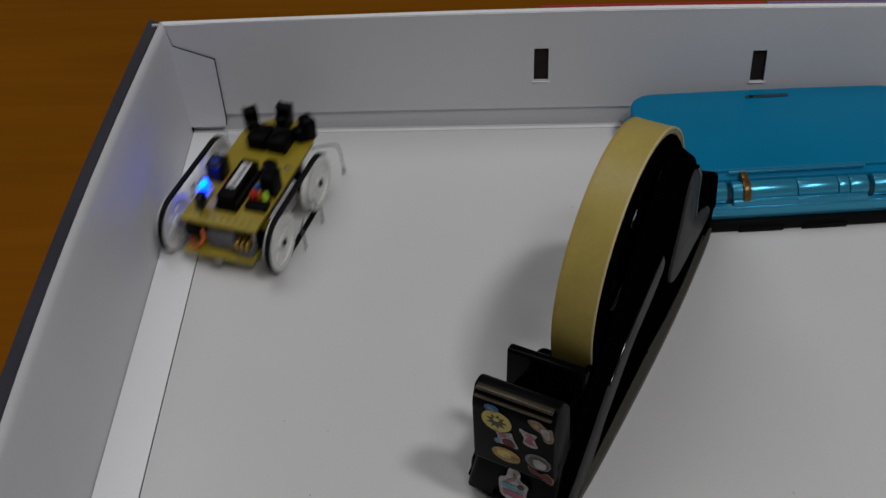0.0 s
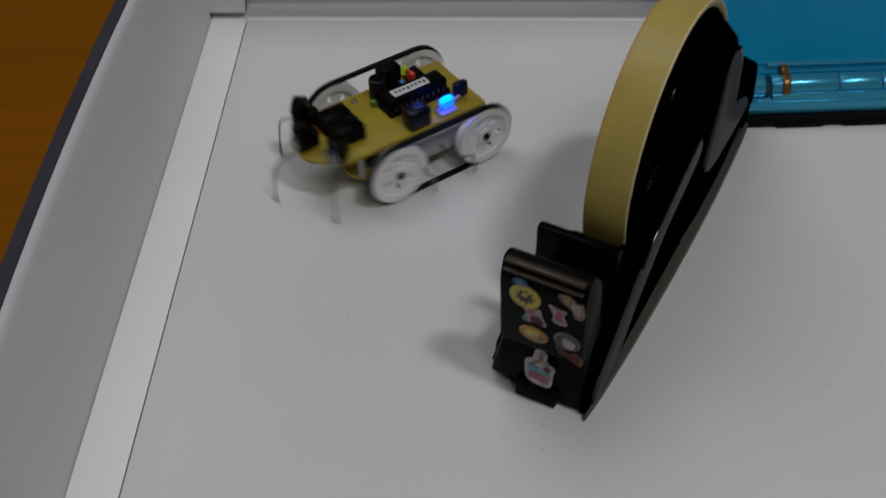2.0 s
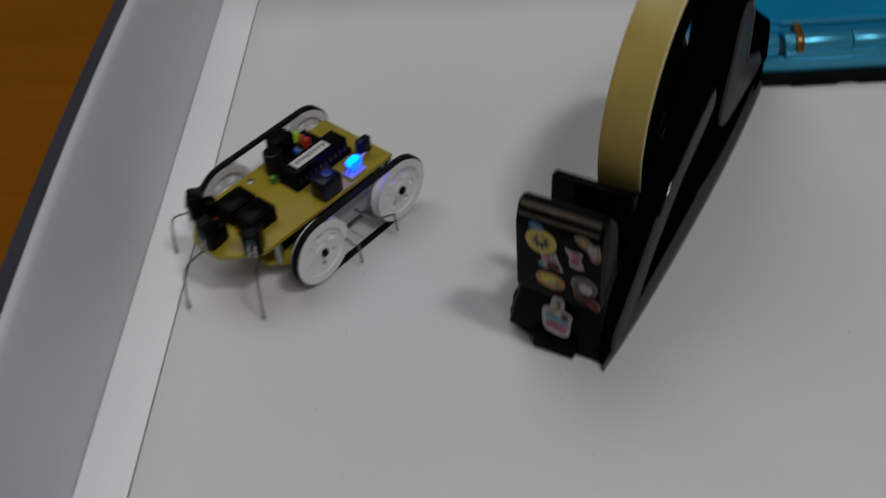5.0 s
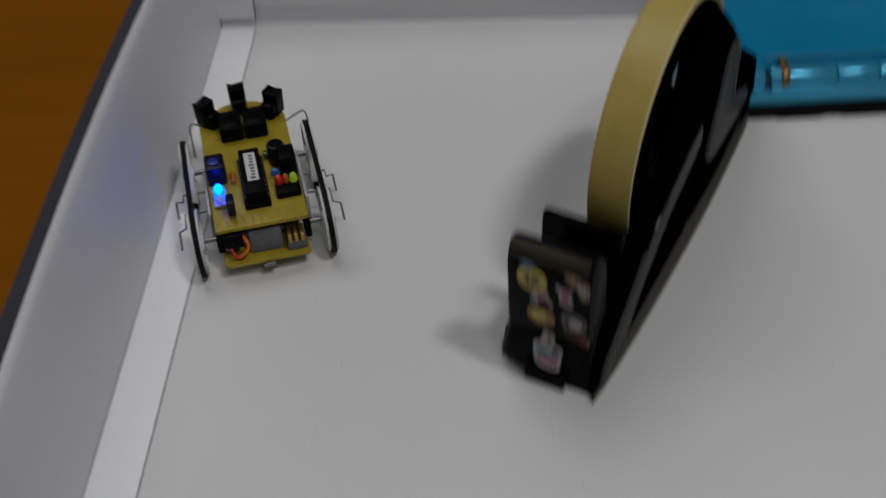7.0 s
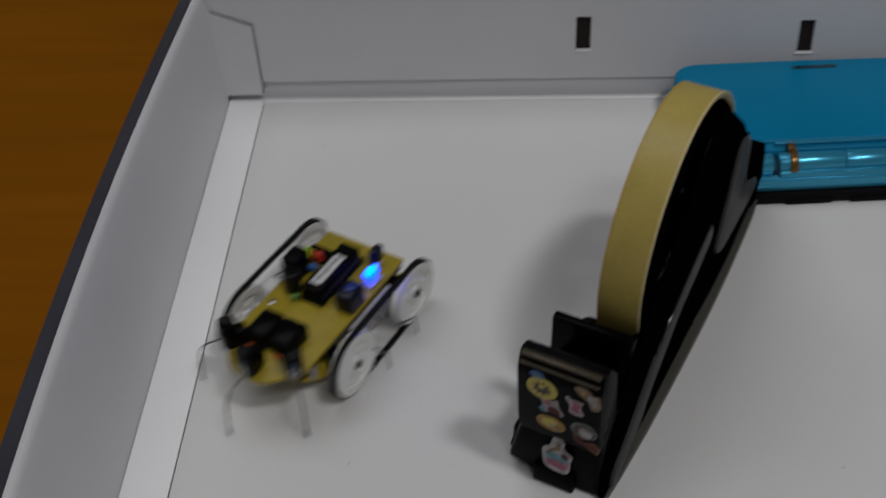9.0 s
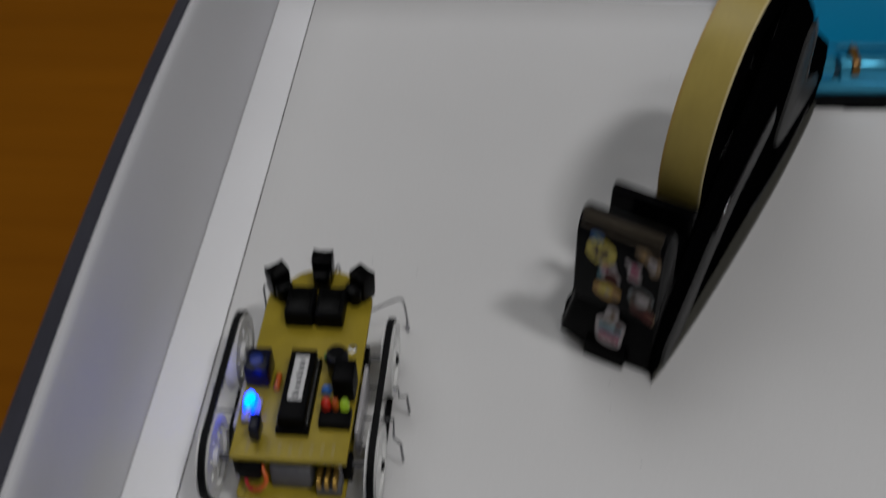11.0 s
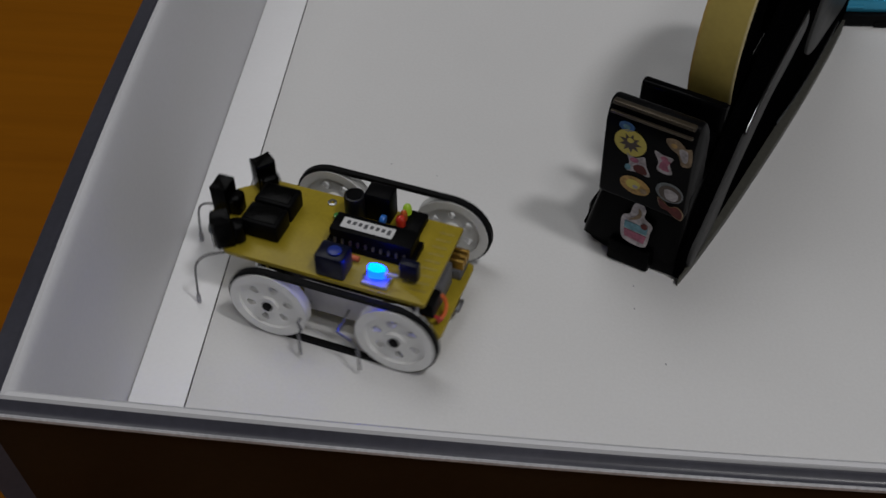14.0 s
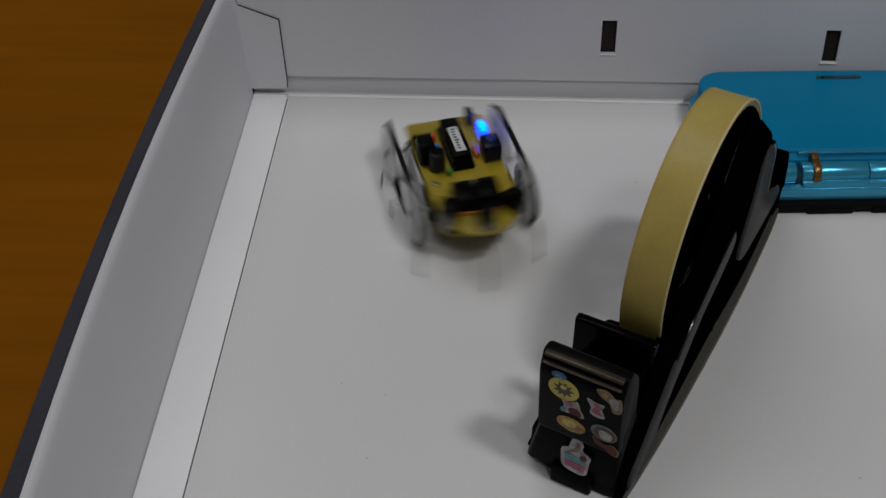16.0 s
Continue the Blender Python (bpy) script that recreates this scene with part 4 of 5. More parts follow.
# ---------------------------------------------------------------- the robot
mm = 0.001
bot_rows = [
    (0, 0.0383, -0.0709, 73.2),
    (0.1, 0.0418, -0.0575, 70.1),
    (0.2, 0.0372, -0.0832, 62.2),
    (0.3, 0.0360, -0.0907, 47.2),
    (0.4, 0.0388, -0.0944, 25.3),
    (0.5, 0.0437, -0.0867, 6.7),
    (0.6, 0.0681, -0.0800, 5.4),
    (0.7, 0.0978, -0.0772, 5.3),
    (0.8, 0.1257, -0.0779, 5.3),
    (0.9, 0.1546, -0.0656, 5.3),
    (1, 0.1366, -0.0765, 4.5),
    (1.1, 0.1064, -0.0717, 0.4),
    (1.2, 0.0867, -0.0695, -9.6),
    (1.3, 0.0850, -0.0735, -29.7),
    (1.4, 0.0966, -0.0920, -37.8),
    (1.5, 0.1195, -0.1165, -44.3),
    (1.6, 0.1140, -0.1091, -44.7),
    (1.7, 0.0999, -0.0965, -47.7),
    (1.8, 0.0876, -0.0748, -94.9),
    (1.9, 0.1022, -0.0889, -119.7),
    (2, 0.1003, -0.0952, -143.6),
    (2.1, 0.0784, -0.1102, -152.4),
    (2.2, 0.0542, -0.1275, -152.4),
    (2.4, 0.0759, -0.1075, -151.7),
    (2.5, 0.0967, -0.0972, -150.3),
    (2.6, 0.1022, -0.0995, -177.8),
    (2.7, 0.0964, -0.0880, -194.8),
    (2.8, 0.0748, -0.0869, -204.8),
    (2.9, 0.0517, -0.0751, -211.9),
    (3, 0.0667, -0.0804, -213.4),
    (3.1, 0.0831, -0.0863, -231.9),
    (3.2, 0.0835, -0.0898, -268.0),
    (3.3, 0.0782, -0.0935, -300.1),
    (3.4, 0.0878, -0.0730, -300.0),
    (3.5, 0.1060, -0.0491, -299.3),
    (3.6, 0.0935, -0.0778, -305.0),
    (3.7, 0.0819, -0.0934, -331.9),
    (3.8, 0.0776, -0.0904, -356.9),
    (3.9, 0.0791, -0.0785, -379.9),
    (4, 0.0951, -0.0902, -393.2),
    (4.1, 0.1201, -0.1112, -389.9),
    (4.2, 0.1207, -0.1133, -387.9),
    (4.3, 0.1053, -0.1016, -394.9),
    (4.4, 0.0963, -0.0920, -439.9),
    (4.5, 0.1016, -0.0866, -471.8),
    (4.6, 0.0995, -0.0981, -484.8),
    (4.7, 0.0802, -0.1169, -488.7),
    (5, 0.0620, -0.1600, -488.0),
    (5.3, 0.0500, -0.2250, -480.0),
    (5.6, 0.0520, -0.2620, -505.0),
    (6, 0.0580, -0.2680, -560.0),
    (6.35, 0.0620, -0.2720, -610.0),
    (6.55, 0.0620, -0.2580, -613.0),
    (6.8, 0.0555, -0.1975, -613.9),
    (7, 0.0399, -0.1429, -614.7),
    (7.1, 0.0390, -0.1246, -629.9),
    (7.2, 0.0349, -0.1392, -641.9),
    (7.3, 0.0360, -0.1413, -649.9),
    (7.4, 0.0405, -0.1200, -647.9),
    (7.5, 0.0496, -0.0957, -645.4),
    (7.6, 0.0602, -0.0729, -649.9),
    (7.7, 0.0603, -0.0661, -651.9),
    (7.8, 0.0498, -0.0897, -669.9),
    (7.9, 0.0482, -0.0972, -699.9),
    (8, 0.0498, -0.0877, -725.5),
    (8.1, 0.0609, -0.0927, -731.8),
    (8.2, 0.0862, -0.1047, -734.9),
    (8.3, 0.1115, -0.1205, -737.8),
    (8.4, 0.1195, -0.1180, -739.9),
    (8.5, 0.0957, -0.1064, -748.9),
    (8.6, 0.0908, -0.1061, -779.9),
    (8.7, 0.0909, -0.1117, -811.9),
    (8.8, 0.0919, -0.1107, -844.8),
    (8.9, 0.0823, -0.1337, -841.9),
    (9, 0.0667, -0.1537, -838.5),
    (9.1, 0.0495, -0.1754, -839.0),
    (9.2, 0.0408, -0.2011, -836.9),
    (9.4, 0.0420, -0.2400, -837.0),
    (9.7, 0.0460, -0.2620, -850.0),
    (10.1, 0.0500, -0.2660, -910.0),
    (10.6, 0.0500, -0.2720, -980.0),
    (10.95, 0.0540, -0.2680, -990.0),
    (11.3, 0.0555, -0.2121, -991.2),
    (11.4, 0.0581, -0.1832, -991.9),
    (11.5, 0.0585, -0.1528, -991.3),
    (11.6, 0.0595, -0.1205, -993.9),
    (11.7, 0.0609, -0.0896, -994.9),
    (11.8, 0.0667, -0.0803, -995.9),
    (11.9, 0.0654, -0.0868, -996.9),
    (12, 0.0614, -0.0929, -999.9),
    (12.1, 0.0583, -0.1026, -1040.0),
    (12.2, 0.0556, -0.0946, -1072.0),
    (12.3, 0.0677, -0.0926, -1085.0),
    (12.4, 0.0975, -0.0993, -1087.9),
    (12.5, 0.1252, -0.1076, -1092.0),
    (12.6, 0.1211, -0.1056, -1094.0),
    (12.7, 0.1040, -0.0999, -1100.0),
    (12.8, 0.0995, -0.1016, -1145.0),
    (12.9, 0.1077, -0.1034, -1172.0),
    (13, 0.1028, -0.1163, -1186.7),
    (13.1, 0.0923, -0.1360, -1188.0),
    (13.2, 0.0865, -0.1661, -1190.0),
    (13.3, 0.0745, -0.2041, -1190.0),
    (13.4, 0.0646, -0.2286, -1190.0),
    (13.5, 0.0570, -0.2554, -1188.4),
    (13.6, 0.0505, -0.2711, -1190.1),
    (13.7, 0.0547, -0.2620, -1195.1),
    (13.8, 0.0584, -0.2439, -1225.2),
    (13.9, 0.0628, -0.2431, -1260.3),
    (14, 0.0654, -0.2489, -1275.2),
    (14.1, 0.0588, -0.2453, -1280.3),
    (14.2, 0.0838, -0.2536, -1285.4),
    (14.3, 0.0923, -0.2626, -1315.4),
    (14.4, 0.0926, -0.2697, -1350.2),
    (14.5, 0.0898, -0.2583, -1364.7),
    (14.6, 0.0975, -0.2311, -1366.3),
    (14.7, 0.1057, -0.2023, -1365.3),
    (14.8, 0.1155, -0.1719, -1365.3),
    (14.9, 0.1252, -0.1481, -1365.3),
    (15, 0.1330, -0.1161, -1364.9),
    (15.1, 0.1399, -0.0873, -1364.3),
    (15.2, 0.1484, -0.0583, -1360.2),
    (15.3, 0.1508, -0.0788, -1368.1),
    (15.4, 0.1423, -0.0813, -1380.0),
    (15.5, 0.1296, -0.0866, -1412.0),
    (15.6, 0.1240, -0.0887, -1445.0),
    (15.7, 0.1438, -0.0835, -1445.0),
    (15.8, 0.1285, -0.0800, -1448.0),
    (15.9, 0.1084, -0.0764, -1469.9),
    (16, 0.1048, -0.0745, -1513.0),
]
robot = thing("robot", "small home-made four-wheeled robot of stacked yellow circuit boards", "robot")


def rpart(name, bm, mat, label="", parent=None, smooth=35):
    return part(name, bm, mat, parent or robot, label, smooth)


HX, HY, R = 20.8 * mm, 24.9 * mm, 13.7 * mm
top_outline = rounded([(-27 * mm, -17.5 * mm), (39 * mm, -17.5 * mm), (51 * mm, -7 * mm), (51 * mm, 7 * mm), (39 * mm, 17.5 * mm), (-27 * mm, 17.5 * mm)],
                      [0.0006, 0.0015, 0.004, 0.004, 0.0015, 0.0006])
rpart("top_board", prism(top_outline, 21.0 * mm, 22.7 * mm, None, 0.0002), PCB, "yellow upper circuit board")
low_outline = rounded([(-31.5 * mm, -16.5 * mm), (28 * mm, -16.5 * mm), (34 * mm, -10 * mm), (34 * mm, 10 * mm), (28 * mm, 16.5 * mm), (-31.5 * mm, 16.5 * mm)], 0.002)
rpart("lower_board", prism(low_outline, 7.0 * mm, 8.6 * mm, None, 0.0002), PCB, "yellow lower circuit board")
for k in range(9):
    y = -13 * mm + k * 3.2 * mm
    rpart("trace", box(-25.5 * mm, -20.5 * mm, y - 0.5 * mm, y + 0.5 * mm, 22.68 * mm, 22.76 * mm), PCB_TRACE)
for x, y in ((-23, 14), (-23, -14), (30, 13), (30, -13)):
    rpart("standoff", cyl(1.6 * mm, 12.5 * mm, pose(x * mm, y * mm, 8.5 * mm), 12), TIN)
rpart("motor_box", box(-27.5 * mm, 6 * mm, -6.5 * mm, 6.0 * mm, 8.6 * mm, 18.5 * mm, 0.001), MOTOR_GREY, "grey motor gearbox between the boards")
for y in (9, -9):
    rpart("motor", cyl(5.2 * mm, 22 * mm, Matrix.Translation((-2 * mm, y * mm, 14 * mm)) @ BAR, 18, bevel=0.0005), MOTOR_GREY)
rpart("battery", box(8 * mm, 29 * mm, -11 * mm, 11 * mm, 8.6 * mm, 18 * mm, 0.0015), CHIP, "black battery pack between the boards")
rpart("wire_lead", wire(smooth_line([(-29 * mm, 12 * mm, 10 * mm), (-30.5 * mm, 9 * mm, 12 * mm), (-29.5 * mm, 6.5 * mm, 15 * mm), (-27 * mm, 8 * mm, 18 * mm), (-22 * mm, 11 * mm, 17 * mm)], 5, False), 0.7 * mm), ORANGE_WIRE, "orange wire")
rpart("wire_lead", wire(smooth_line([(-29 * mm, 9 * mm, 9.5 * mm), (-30 * mm, 11.5 * mm, 11 * mm), (-28.5 * mm, 13 * mm, 14 * mm), (-24 * mm, 12 * mm, 16 * mm)], 5, False), 0.6 * mm), RED_WIRE, "red wire")
conn = rpart("connector", box(-29.5 * mm, -21 * mm, -15.5 * mm, -8 * mm, 8.6 * mm, 13.0 * mm, 0.0004), MOTOR_GREY, "grey plug housing")
for k in range(3):
    rpart("pin", box(-30.2 * mm, -23 * mm, (-14.6 + 2.4 * k) * mm, (-13.2 + 2.4 * k) * mm, 13.0 * mm, 16.8 * mm, 0.0003), GOLD_PIN, "gold contact pin", conn)
rpart("metal_tab", box(-32.8 * mm, -28 * mm, -2.4 * mm, 2.4 * mm, 5.4 * mm, 7.0 * mm, 0.0003), STEEL, "small dull metal tab")
rpart("black_plug", box(-29 * mm, -22 * mm, 8 * mm, 15 * mm, 14.5 * mm, 20.5 * mm, 0.0006), CHIP)


# wheels with six holes, hub and belt
def wheel(cx, side, spin):
    w = new("wheel")
    w.parent = robot
    w["label"] = "white plastic wheel with six round holes"
    w.matrix_local = Matrix.Translation((cx, side * HY, R)) @ Matrix.Rotation(radians(-90 * side), 4, "X") @ Matrix.Rotation(spin, 4, "Z")
    rw = R - 0.9 * mm
    bm = bmesh.new()
    # disc with holes: rings of quads round each hole
    seg, holes = 48, 6
    zf, zb = 0.9 * mm, -0.9 * mm
    outer, inner = 9.8 * mm, 3.2 * mm
    hr, hc = 1.55 * mm, 6.4 * mm
    for zz in (zf, zb):
        for h in range(holes):
            a0, a1 = 2 * math.pi * (h - 0.5) / holes, 2 * math.pi * (h + 0.5) / holes
            rim = []
            for j in range(9):
                a = a0 + (a1 - a0) * j / 8
                rim.append((outer * math.cos(a), outer * math.sin(a)))
            for j in range(9):
                a = a1 + (a0 - a1) * j / 8
                rim.append((inner * math.cos(a), inner * math.sin(a)))
            am = (a0 + a1) / 2
            c = (hc * math.cos(am), hc * math.sin(am))
            ring = []
            for p in rim:
                d = Vector((p[0] - c[0], p[1] - c[1])).normalized() * hr
                ring.append((c[0] + d.x, c[1] + d.y))
            vo = [bm.verts.new((*p, zz)) for p in rim]
            vi = [bm.verts.new((*p, zz)) for p in ring]
            n = len(vo)
            for j in range(n):
                bm.faces.new((vo[j], vo[(j + 1) % n], vi[(j + 1) % n], vi[j]))
            if zz == zf:
                vd = [bm.verts.new((*p, zb)) for p in ring]
                for j in range(n):
                    bm.faces.new((vi[j], vi[(j + 1) % n], vd[(j + 1) % n], vd[j]))
    bmesh.ops.remove_doubles(bm, verts=bm.verts, dist=1e-6)
    part("disc", bm, WHEEL, w)
    part("rim", revolve([(9.7 * mm, -1.9 * mm), (rw, -1.9 * mm), (rw - 0.7 * mm, -0.8 * mm), (rw - 0.7 * mm, 0.8 * mm), (rw, 1.9 * mm), (9.7 * mm, 1.9 * mm)], None, 48), WHEEL, w)
    part("hub", revolve([(1.3 * mm, -2.2 * mm), (3.3 * mm, -2.2 * mm), (3.3 * mm, 2.0 * mm), (1.3 * mm, 2.0 * mm)], None, 24), WHEEL, w)
    part("axle_cap", cyl(1.7 * mm, 1.0 * mm, pose(0, 0, 1.7 * mm), 14, bevel=0.0002), RUBBER, w, "dark axle end")
    return w


wheels = []
for cx in (HX, -HX):
    for side in (1, -1):
        spin = 0.3 * cx / HX + 0.2 * side
        wheels.append((wheel(cx, side, spin), cx, side, spin))
for cx in (HX, -HX):
    rpart("axle", cyl(1.0 * mm, 2 * HY - 3 * mm, Matrix.Translation((cx, HY - 1.5 * mm, R)) @ Matrix.Rotation(radians(90), 4, "X"), 10), STEEL)
    for s in (1, -1):
        rpart("bearing_block", box(cx - 3 * mm, cx + 3 * mm, s * 16.5 * mm - 1.5 * mm, s * 16.5 * mm + 1.5 * mm, 8.6 * mm, 16.5 * mm, 0.0005), CHIP)

for side in (1, -1):
    bm = bmesh.new()
    path = []
    rb = R - 0.75 * mm
    for k in range(17):
        a = radians(90 - 180 * k / 16)
        path.append((HX + rb * math.cos(a), rb * math.sin(a)))
    for k in range(17):
        a = radians(270 - 180 * k / 16)
        path.append((-HX + rb * math.cos(a), rb * math.sin(a)))
    n = len(path)
    rings = []
    for k in range(n):
        p, q = Vector(path[k - 1]), Vector(path[(k + 1) % n])
        t = (q - p).normalized()
        out = Vector((t.y, -t.x))
        if out.dot(Vector(path[k])) < 0:
            out = -out
        c = Vector(path[k])
        ring = []
        for dx, dy in ((-0.7, -0.95), (0.7, -0.95), (0.7, 0.95), (-0.7, 0.95)):
            e = c + out * dx * mm
            ring.append(bm.verts.new((e.x, side * HY + dy * mm, R + e.y)))
        rings.append(ring)
    for k in range(n):
        for j in range(4):
            bm.faces.new((rings[k][j], rings[k][(j + 1) % 4], rings[(k + 1) % n][(j + 1) % 4], rings[(k + 1) % n][j]))
    rpart("belt", bm, RUBBER, "thin black rubber belt round two wheels")
    # wire brackets outside the wheels
    yb = side * (HY + 3.6 * mm)
    rpart("wire_bracket", wire([(10 * mm, side * 17 * mm, 12 * mm), (10 * mm, yb, 12.2 * mm), (9.0 * mm, yb + side * 0.4 * mm, 9.5 * mm), (8.5 * mm, yb + side * 3.0 * mm, 10.4 * mm), (8.2 * mm, yb + side * 3.6 * mm, 2.0 * mm)], 0.45 * mm), STEEL)
    rpart("wire_bracket", wire([(-3 * mm, side * 17 * mm, 13 * mm), (-3 * mm, yb, 13 * mm), (-8 * mm, yb + side * 0.4 * mm, 10.6 * mm), (-11 * mm, yb + side * 3.0 * mm, 11.4 * mm), (-11.5 * mm, yb + side * 3.6 * mm, 3.0 * mm)], 0.45 * mm), STEEL)
    rpart("side_cheek", box(-14 * mm, 12 * mm, side * 18.6 * mm - 0.7 * mm, side * 18.6 * mm + 0.7 * mm, 8.7 * mm, 20.5 * mm, 0.0004), CLEAR, "milky plastic side plate")

# main chip in its socket with a paper label
chip = rpart("main_chip", box(-17.5 * mm, 9.5 * mm, -4.0 * mm, 4.0 * mm, 25.2 * mm, 30.2 * mm, 0.0005), CHIP, "black chip with a white paper label")
rpart("socket", box(-18.5 * mm, 10.5 * mm, -5.0 * mm, 5.0 * mm, 22.7 * mm, 25.2 * mm, 0.0004), CHIP, "", chip)
rpart("paper_label", box(-10.5 * mm, 6.5 * mm, -2.2 * mm, 2.2 * mm, 30.2 * mm, 30.32 * mm), PAPER, "white paper label", chip)
for k in range(8):
    x = -9.4 * mm + k * 1.9 * mm
    rpart("ink_bar", box(x, x + 1.1 * mm, -1.1 * mm, (0.9 if k in (0, 4) else 0.4) * mm, 30.32 * mm, 30.36 * mm), INK, "", chip)
for k in range(10):
    x = -15.4 * mm + k * 2.54 * mm
    for s in (1, -1):
        rpart("pin", box(x - 0.35 * mm, x + 0.35 * mm, s * 4.3 * mm - 0.35 * mm, s * 4.3 * mm + 0.35 * mm, 25.0 * mm, 27.0 * mm), STEEL, "", chip)

# two black relays at the front
for y in (4.9, -4.9):
    rel = rpart("relay", box(24.6 * mm, 37.4 * mm, (y - 4.6) * mm, (y + 4.6) * mm, 22.7 * mm, 29.6 * mm, 0.0009), CHIP, "black box-shaped relay")
    rpart("relay_lid", box(25.9 * mm, 36.1 * mm, (y - 3.4) * mm, (y + 3.4) * mm, 29.6 * mm, 29.9 * mm, 0.0002), SHRINK, "", rel)


# three sensors in heat-shrink sleeves, each with silver leads
def sensor(x, y, turn, tall):
    s = new("sensor")
    s.parent = robot
    s["label"] = "black sleeved sensor with bright leads"
    s.matrix_local = Matrix.Translation((x * mm, y * mm, 22.7 * mm)) @ Matrix.Rotation(radians(turn), 4, "Z")
    tube = rounded([(-3.2 * mm, -4.1 * mm), (3.0 * mm, -4.1 * mm), (3.8 * mm, -1.4 * mm), (3.8 * mm, 1.4 * mm), (3.0 * mm, 4.1 * mm), (-3.2 * mm, 4.1 * mm)], 0.0008)
    bm = prism(tube, 0, tall * mm, None, 0.0005)
    for v in bm.verts:
        u = v.co.z / (tall * mm)
        k = 0.78 + 0.06 * u
        v.co = (v.co.x * 0.92 + 0.4 * mm * u, v.co.y * k, v.co.z + (1.7 * mm * (abs(v.co.y) / (4 * mm)) ** 2 if u > 0.9 else 0))
    part("sleeve", bm, SHRINK, s)
    part("eye", cyl(1.7 * mm, 3.2 * mm, Matrix.Translation((1.2 * mm, 0, (tall - 3.2) * mm)) @ Matrix.Rotation(radians(70), 4, "Y"), 14, bevel=0.0004), LENS, s, "shiny dark lens")
    for dy in (-1.3, 1.3):
        part("lead", wire([(-2.4 * mm, dy * mm, 0), (-3.0 * mm, dy * mm, 3.0 * mm), (-2.5 * mm, dy * mm, 6 * mm)], 0.35 * mm, 6), TIN, s)
    part("second_sleeve", prism(rounded([(-6.4 * mm, -2.6 * mm), (-2.4 * mm, -3.2 * mm), (-2.4 * mm, 3.2 * mm), (-6.4 * mm, 2.6 * mm)], 0.0018), 0, (tall - 2.4) * mm, None, 0.0008), SHRINK, s)
    # small tin plate added to give the sleeve a silver highlight
    part("glint", box(-1.6 * mm, 0.4 * mm, -1.3 * mm, 1.3 * mm, (tall + 0.1) * mm, (tall + 0.7) * mm, 0.0002), TIN, s, "tin plate added as a highlight in the sleeve mouth")
    for dy in (-1.1, 1.1):
        part("pin", box(3.3 * mm, 4.1 * mm, (dy - 0.4) * mm, (dy + 0.4) * mm, -0.2 * mm, 5.6 * mm, 0.0001), TIN, s, "bright flat pin")
    part("pin_bridge", box(3.4 * mm, 4.2 * mm, -1.1 * mm, 1.1 * mm, 2.2 * mm, 3.0 * mm, 0.0001), TIN, s)
    part("collar", box(-2.9 * mm, -2.3 * mm, -2.2 * mm, 2.2 * mm, 3.2 * mm, 4.6 * mm, 0.0002), TIN, s, "bright metal clip")
    return s


sensor(47.5, 0.0, 0, 9.4)
sensor(40.5, 14.0, 38, 9.4)
sensor(40.5, -14.0, -38, 9.4)

# feelers that hang to the ground ahead
for pts in ([(38, 15, 20), (45, 18.5, 19.5), (47.8, 21.6, 17), (48.6, 22.2, 8), (48.8, 22.4, 3.2)],
            [(49, -2.5, 20), (56, -2.6, 19.4), (60.0, -2.6, 16), (61.2, -2.7, 8), (61.5, -2.7, 3.2)],
            [(36, -17, 20), (41, -23, 19.5), (44.5, -26.5, 17), (45.4, -27.6, 8), (45.6, -27.8, 3.2)]):
    p = [tuple(c * mm for c in q) for q in pts]
    f = rpart("feeler", wire(smooth_line(p, 4, False), 0.38 * mm), STEEL, "thin bent steel feeler wire")
    rpart("feeler_tip", cyl(0.75 * mm, 3.4 * mm, Matrix.Translation((p[-1][0], p[-1][1], 0.4 * mm)), 10, bevel=0.0002), GREY_BOX, "grey sleeved tip", f)

# blue lamp, trimmer and small parts of the left side
lamp = rpart("blue_lamp", cyl(2.4 * mm, 5.0 * mm, Matrix.Translation((-8.2 * mm, 13.6 * mm, 27.0 * mm)) @ Matrix.Rotation(radians(-84), 4, "Y"), 20, r2=1.9 * mm, bevel=0.0006), LED_BLUE, "lit blue lamp")
rpart("lamp_core", revolve([(0.0, 0.0), (1.3 * mm, 0.1 * mm), (1.6 * mm, 0.9 * mm), (1.7 * mm, 2.6 * mm), (1.5 * mm, 4.0 * mm), (1.0 * mm, 5.0 * mm), (0.0, 5.4 * mm)],
      Matrix.Translation((-7.9 * mm, 13.6 * mm, 28.3 * mm)) @ Matrix.Rotation(radians(-84), 4, "Y"), 18, False), LED_CORE, "glowing blue-white core", lamp)
rpart("lamp_tip", cyl(1.0 * mm, 4.0 * mm, Matrix.Translation((-13.2 * mm, 13.6 * mm, 27.2 * mm)) @ Matrix.Rotation(radians(-84), 4, "Y"), 12, r2=0.5 * mm), CLEAR, "", lamp)
rpart("lamp_leg", wire([(-8.2 * mm, 12.8 * mm, 26.5 * mm), (-6.6 * mm, 12.6 * mm, 25.5 * mm), (-6.2 * mm, 12.6 * mm, 22.6 * mm)], 0.3 * mm, 6), TIN, "", lamp)
rpart("lamp_leg", wire([(-8.2 * mm, 14.4 * mm, 26.5 * mm), (-6.6 * mm, 14.6 * mm, 25.5 * mm), (-6.2 * mm, 14.6 * mm, 22.6 * mm)], 0.3 * mm, 6), TIN, "", lamp)
rpart("lamp_bracket", box(-14.5 * mm, -6.0 * mm, 10.8 * mm, 16.4 * mm, 22.7 * mm, 24.2 * mm, 0.0006), CLEAR, "milky lamp holder")
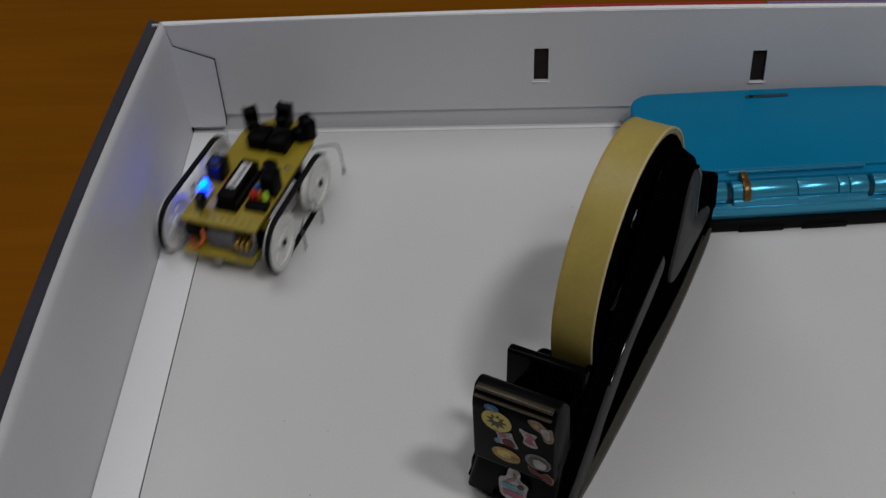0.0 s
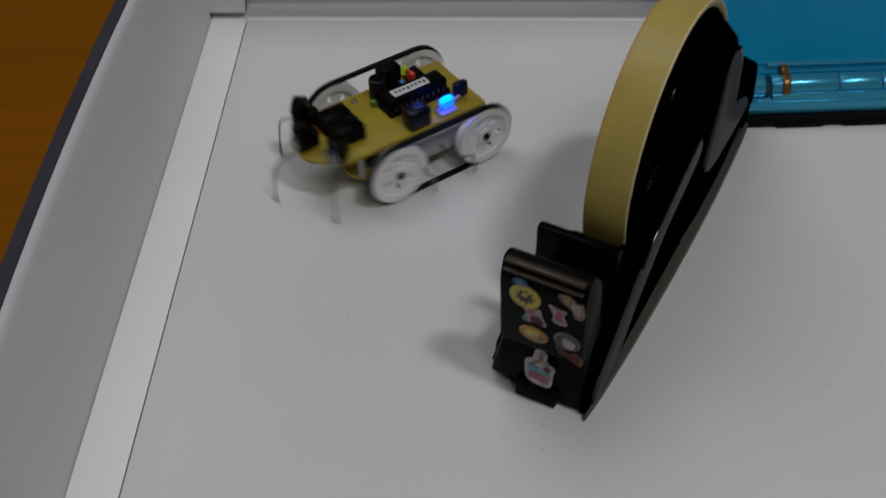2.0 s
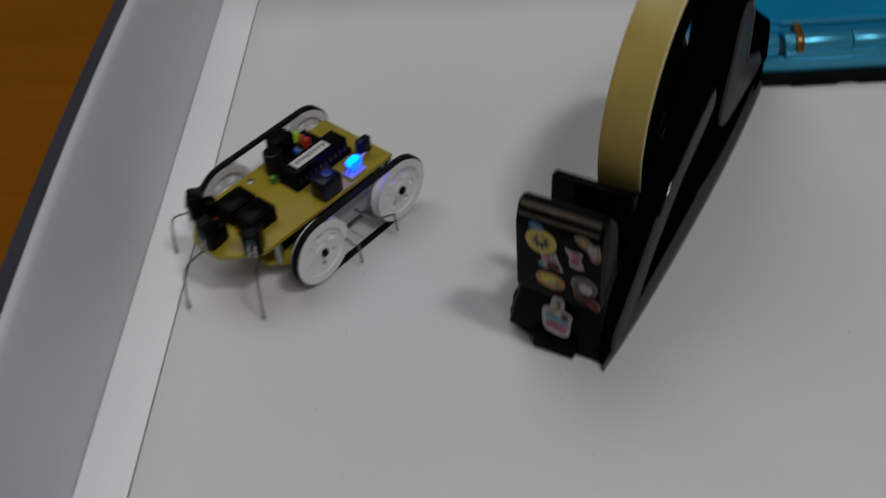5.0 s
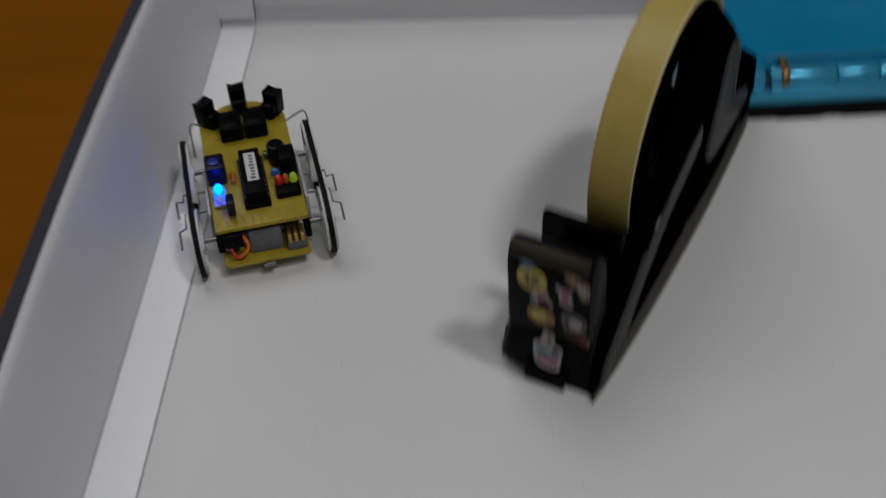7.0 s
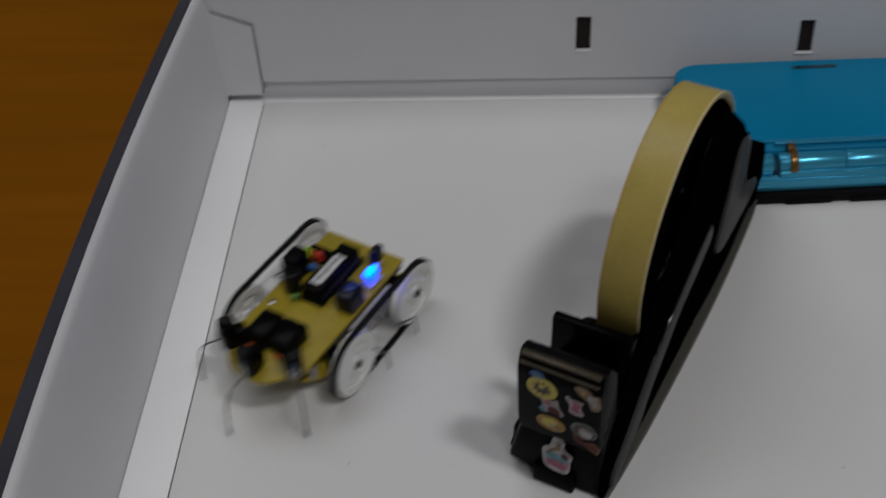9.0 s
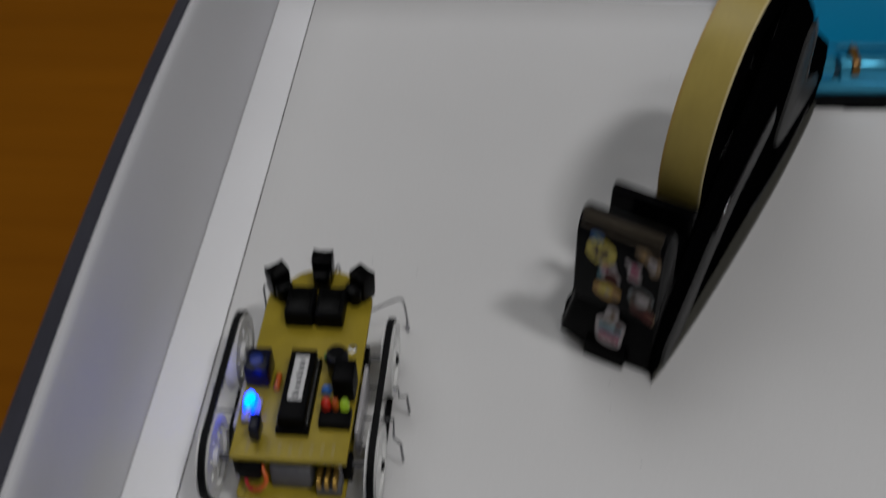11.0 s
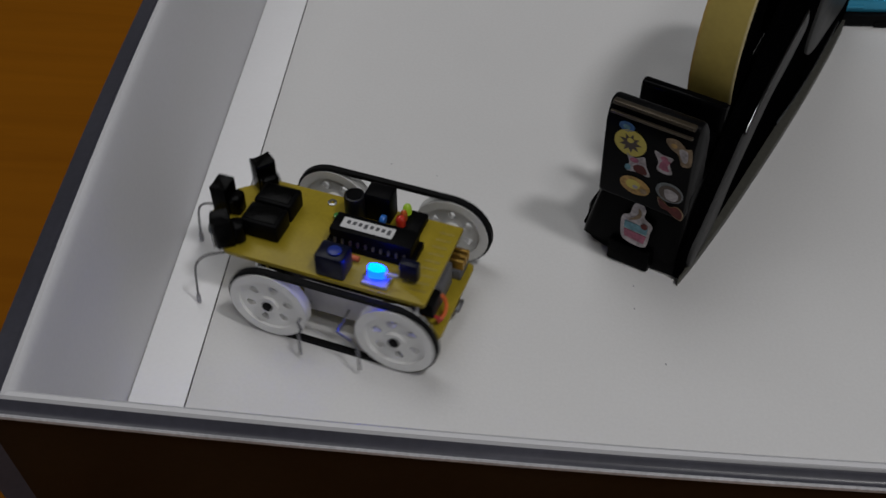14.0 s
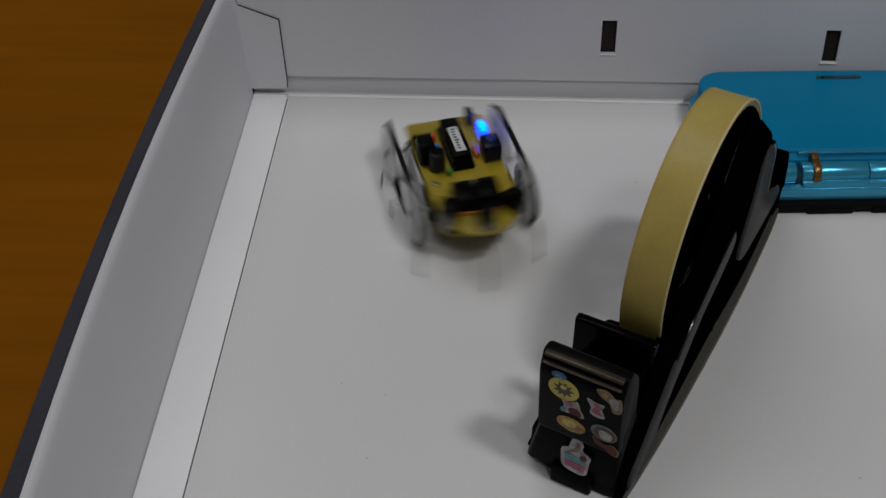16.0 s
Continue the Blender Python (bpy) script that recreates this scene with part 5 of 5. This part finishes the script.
trim = rpart("trimmer", box(-1.0 * mm, 8.6 * mm, 9.8 * mm, 17.3 * mm, 22.7 * mm, 31.4 * mm, 0.0009), LAMP_TINTED_BLACK, "black trimmer with the lamp's blue in its colour")
rpart("knob", cyl(2.2 * mm, 0.8 * mm, pose(3.0 * mm, 13.8 * mm, 31.3 * mm), 16, bevel=0.0003), LAMP_TINTED_KNOB, "", trim)
tra = rpart("transistor", box(-22.6 * mm, -16.6 * mm, 8.6 * mm, 11.6 * mm, 24.6 * mm, 31.2 * mm, 0.0006), LAMP_TINTED_BLACK, "black transistor on three leads")
for k in range(3):
    rpart("lead", wire([((-21.4 + 1.8 * k) * mm, 10.1 * mm, 22.6 * mm), ((-21.4 + 1.8 * k) * mm, 10.1 * mm, 24.7 * mm)], 0.3 * mm, 6), TIN, "", tra)
rpart("resistor", cyl(1.0 * mm, 6.0 * mm, Matrix.Translation((-2 * mm, 7.6 * mm, 23.8 * mm)) @ BAR, 12, bevel=0.0003), LED_ORANGE, "small orange resistor")
rpart("resistor", cyl(0.6 * mm, 4.6 * mm, Matrix.Translation((38.6 * mm, 7.6 * mm, 23.6 * mm)) @ Matrix.Rotation(radians(90), 4, "X"), 12, bevel=0.0003), LED_ORANGE, "small orange resistor")
rpart("resistor", cyl(0.6 * mm, 4.6 * mm, Matrix.Translation((38.6 * mm, -3.6 * mm, 23.6 * mm)) @ Matrix.Rotation(radians(90), 4, "X"), 12, bevel=0.0003), LED_ORANGE, "small orange resistor")

# lamp row, capacitors and sockets of the right side
row = rpart("lamp_holder", box(-15.5 * mm, -8.5 * mm, -17.0 * mm, -7.5 * mm, 22.7 * mm, 25.6 * mm, 0.0005), CHIP, "black holder of three small lamps")
for y, r, mat, label in ((-9.2, 1.55, LED_RED, "red lamp"), (-12.0, 1.15, LED_ORANGE, "small orange lamp"), (-14.9, 1.45, LED_YELLOW, "lit yellow-green lamp")):
    rpart("lamp", revolve([(0.0, 2.4 * mm), (r * mm, 2.4 * mm), (r * mm, 5.0 * mm), (0.8 * r * mm, 6.0 * mm), (0.4 * r * mm, 6.5 * mm), (0.0, 6.6 * mm)], pose(-9.0 * mm, y * mm, 22.7 * mm), 16, False), mat, label, row)
rpart("ceramic_capacitor", cyl(1.7 * mm, 1.8 * mm, Matrix.Translation((-4.2 * mm, -8.6 * mm, 26.3 * mm)) @ BAR, 16, bevel=0.0005), BLUE_PLASTIC, "small round blue capacitor")
can = rpart("capacitor", cyl(3.4 * mm, 9.5 * mm, pose(7.0 * mm, -10.6 * mm, 22.7 * mm), 24, bevel=0.0006), DARK_CAP, "black can capacitor")
rpart("capacitor_top", cyl(2.6 * mm, 0.3 * mm, pose(7.0 * mm, -10.6 * mm, 32.2 * mm), 20), CHIP, "flat top", can)
rpart("jack", box(-5.0 * mm, 4.0 * mm, -17.2 * mm, -10.6 * mm, 22.7 * mm, 33.5 * mm, 0.0008), CHIP, "black upright socket")
rpart("green_lamp", cyl(1.3 * mm, 2.8 * mm, pose(11.5 * mm, -6.6 * mm, 22.7 * mm), 12, bevel=0.0005), LED_GREEN, "small green lamp")
rpart("eyelet", revolve([(0.7 * mm, 0.0), (1.5 * mm, 0.0), (1.5 * mm, 0.4 * mm), (0.7 * mm, 0.5 * mm)], pose(16.5 * mm, -13.6 * mm, 22.7 * mm), 20), TIN, "small bright metal eyelet")


# ---------------------------------------------------------------- what moves
def wheel_rows(cx, side, spin):
    """Rows of a wheel on the robot: it rolls as far as its side of the robot travels."""
    base = Matrix.Translation((cx, side * HY, R)) @ Matrix.Rotation(radians(-90 * side), 4, "X")
    rows = [(bot_rows[0][0], base @ Matrix.Rotation(spin, 4, "Z"))]
    for (t0, x0, y0, a0), (t1, x1, y1, a1) in zip(bot_rows, bot_rows[1:]):
        a = radians((a0 + a1) / 2)
        way = (x1 - x0) * math.cos(a) + (y1 - y0) * math.sin(a) - side * HY * radians(a1 - a0)
        turn = side * way / R
        n = max(1, math.ceil(abs(turn) / 1.1))
        for k in range(1, n + 1):
            rows.append((t0 + (t1 - t0) * k / n, base @ Matrix.Rotation(spin + turn * k / n, 4, "Z")))
        spin += turn
    return rows


def motions():
    walk(robot, [(t, pose(x, y, 0, 0, 0, a)) for t, x, y, a in bot_rows])
    for w, cx, side, spin in wheels:
        walk(w, wheel_rows(cx, side, spin))


motions()
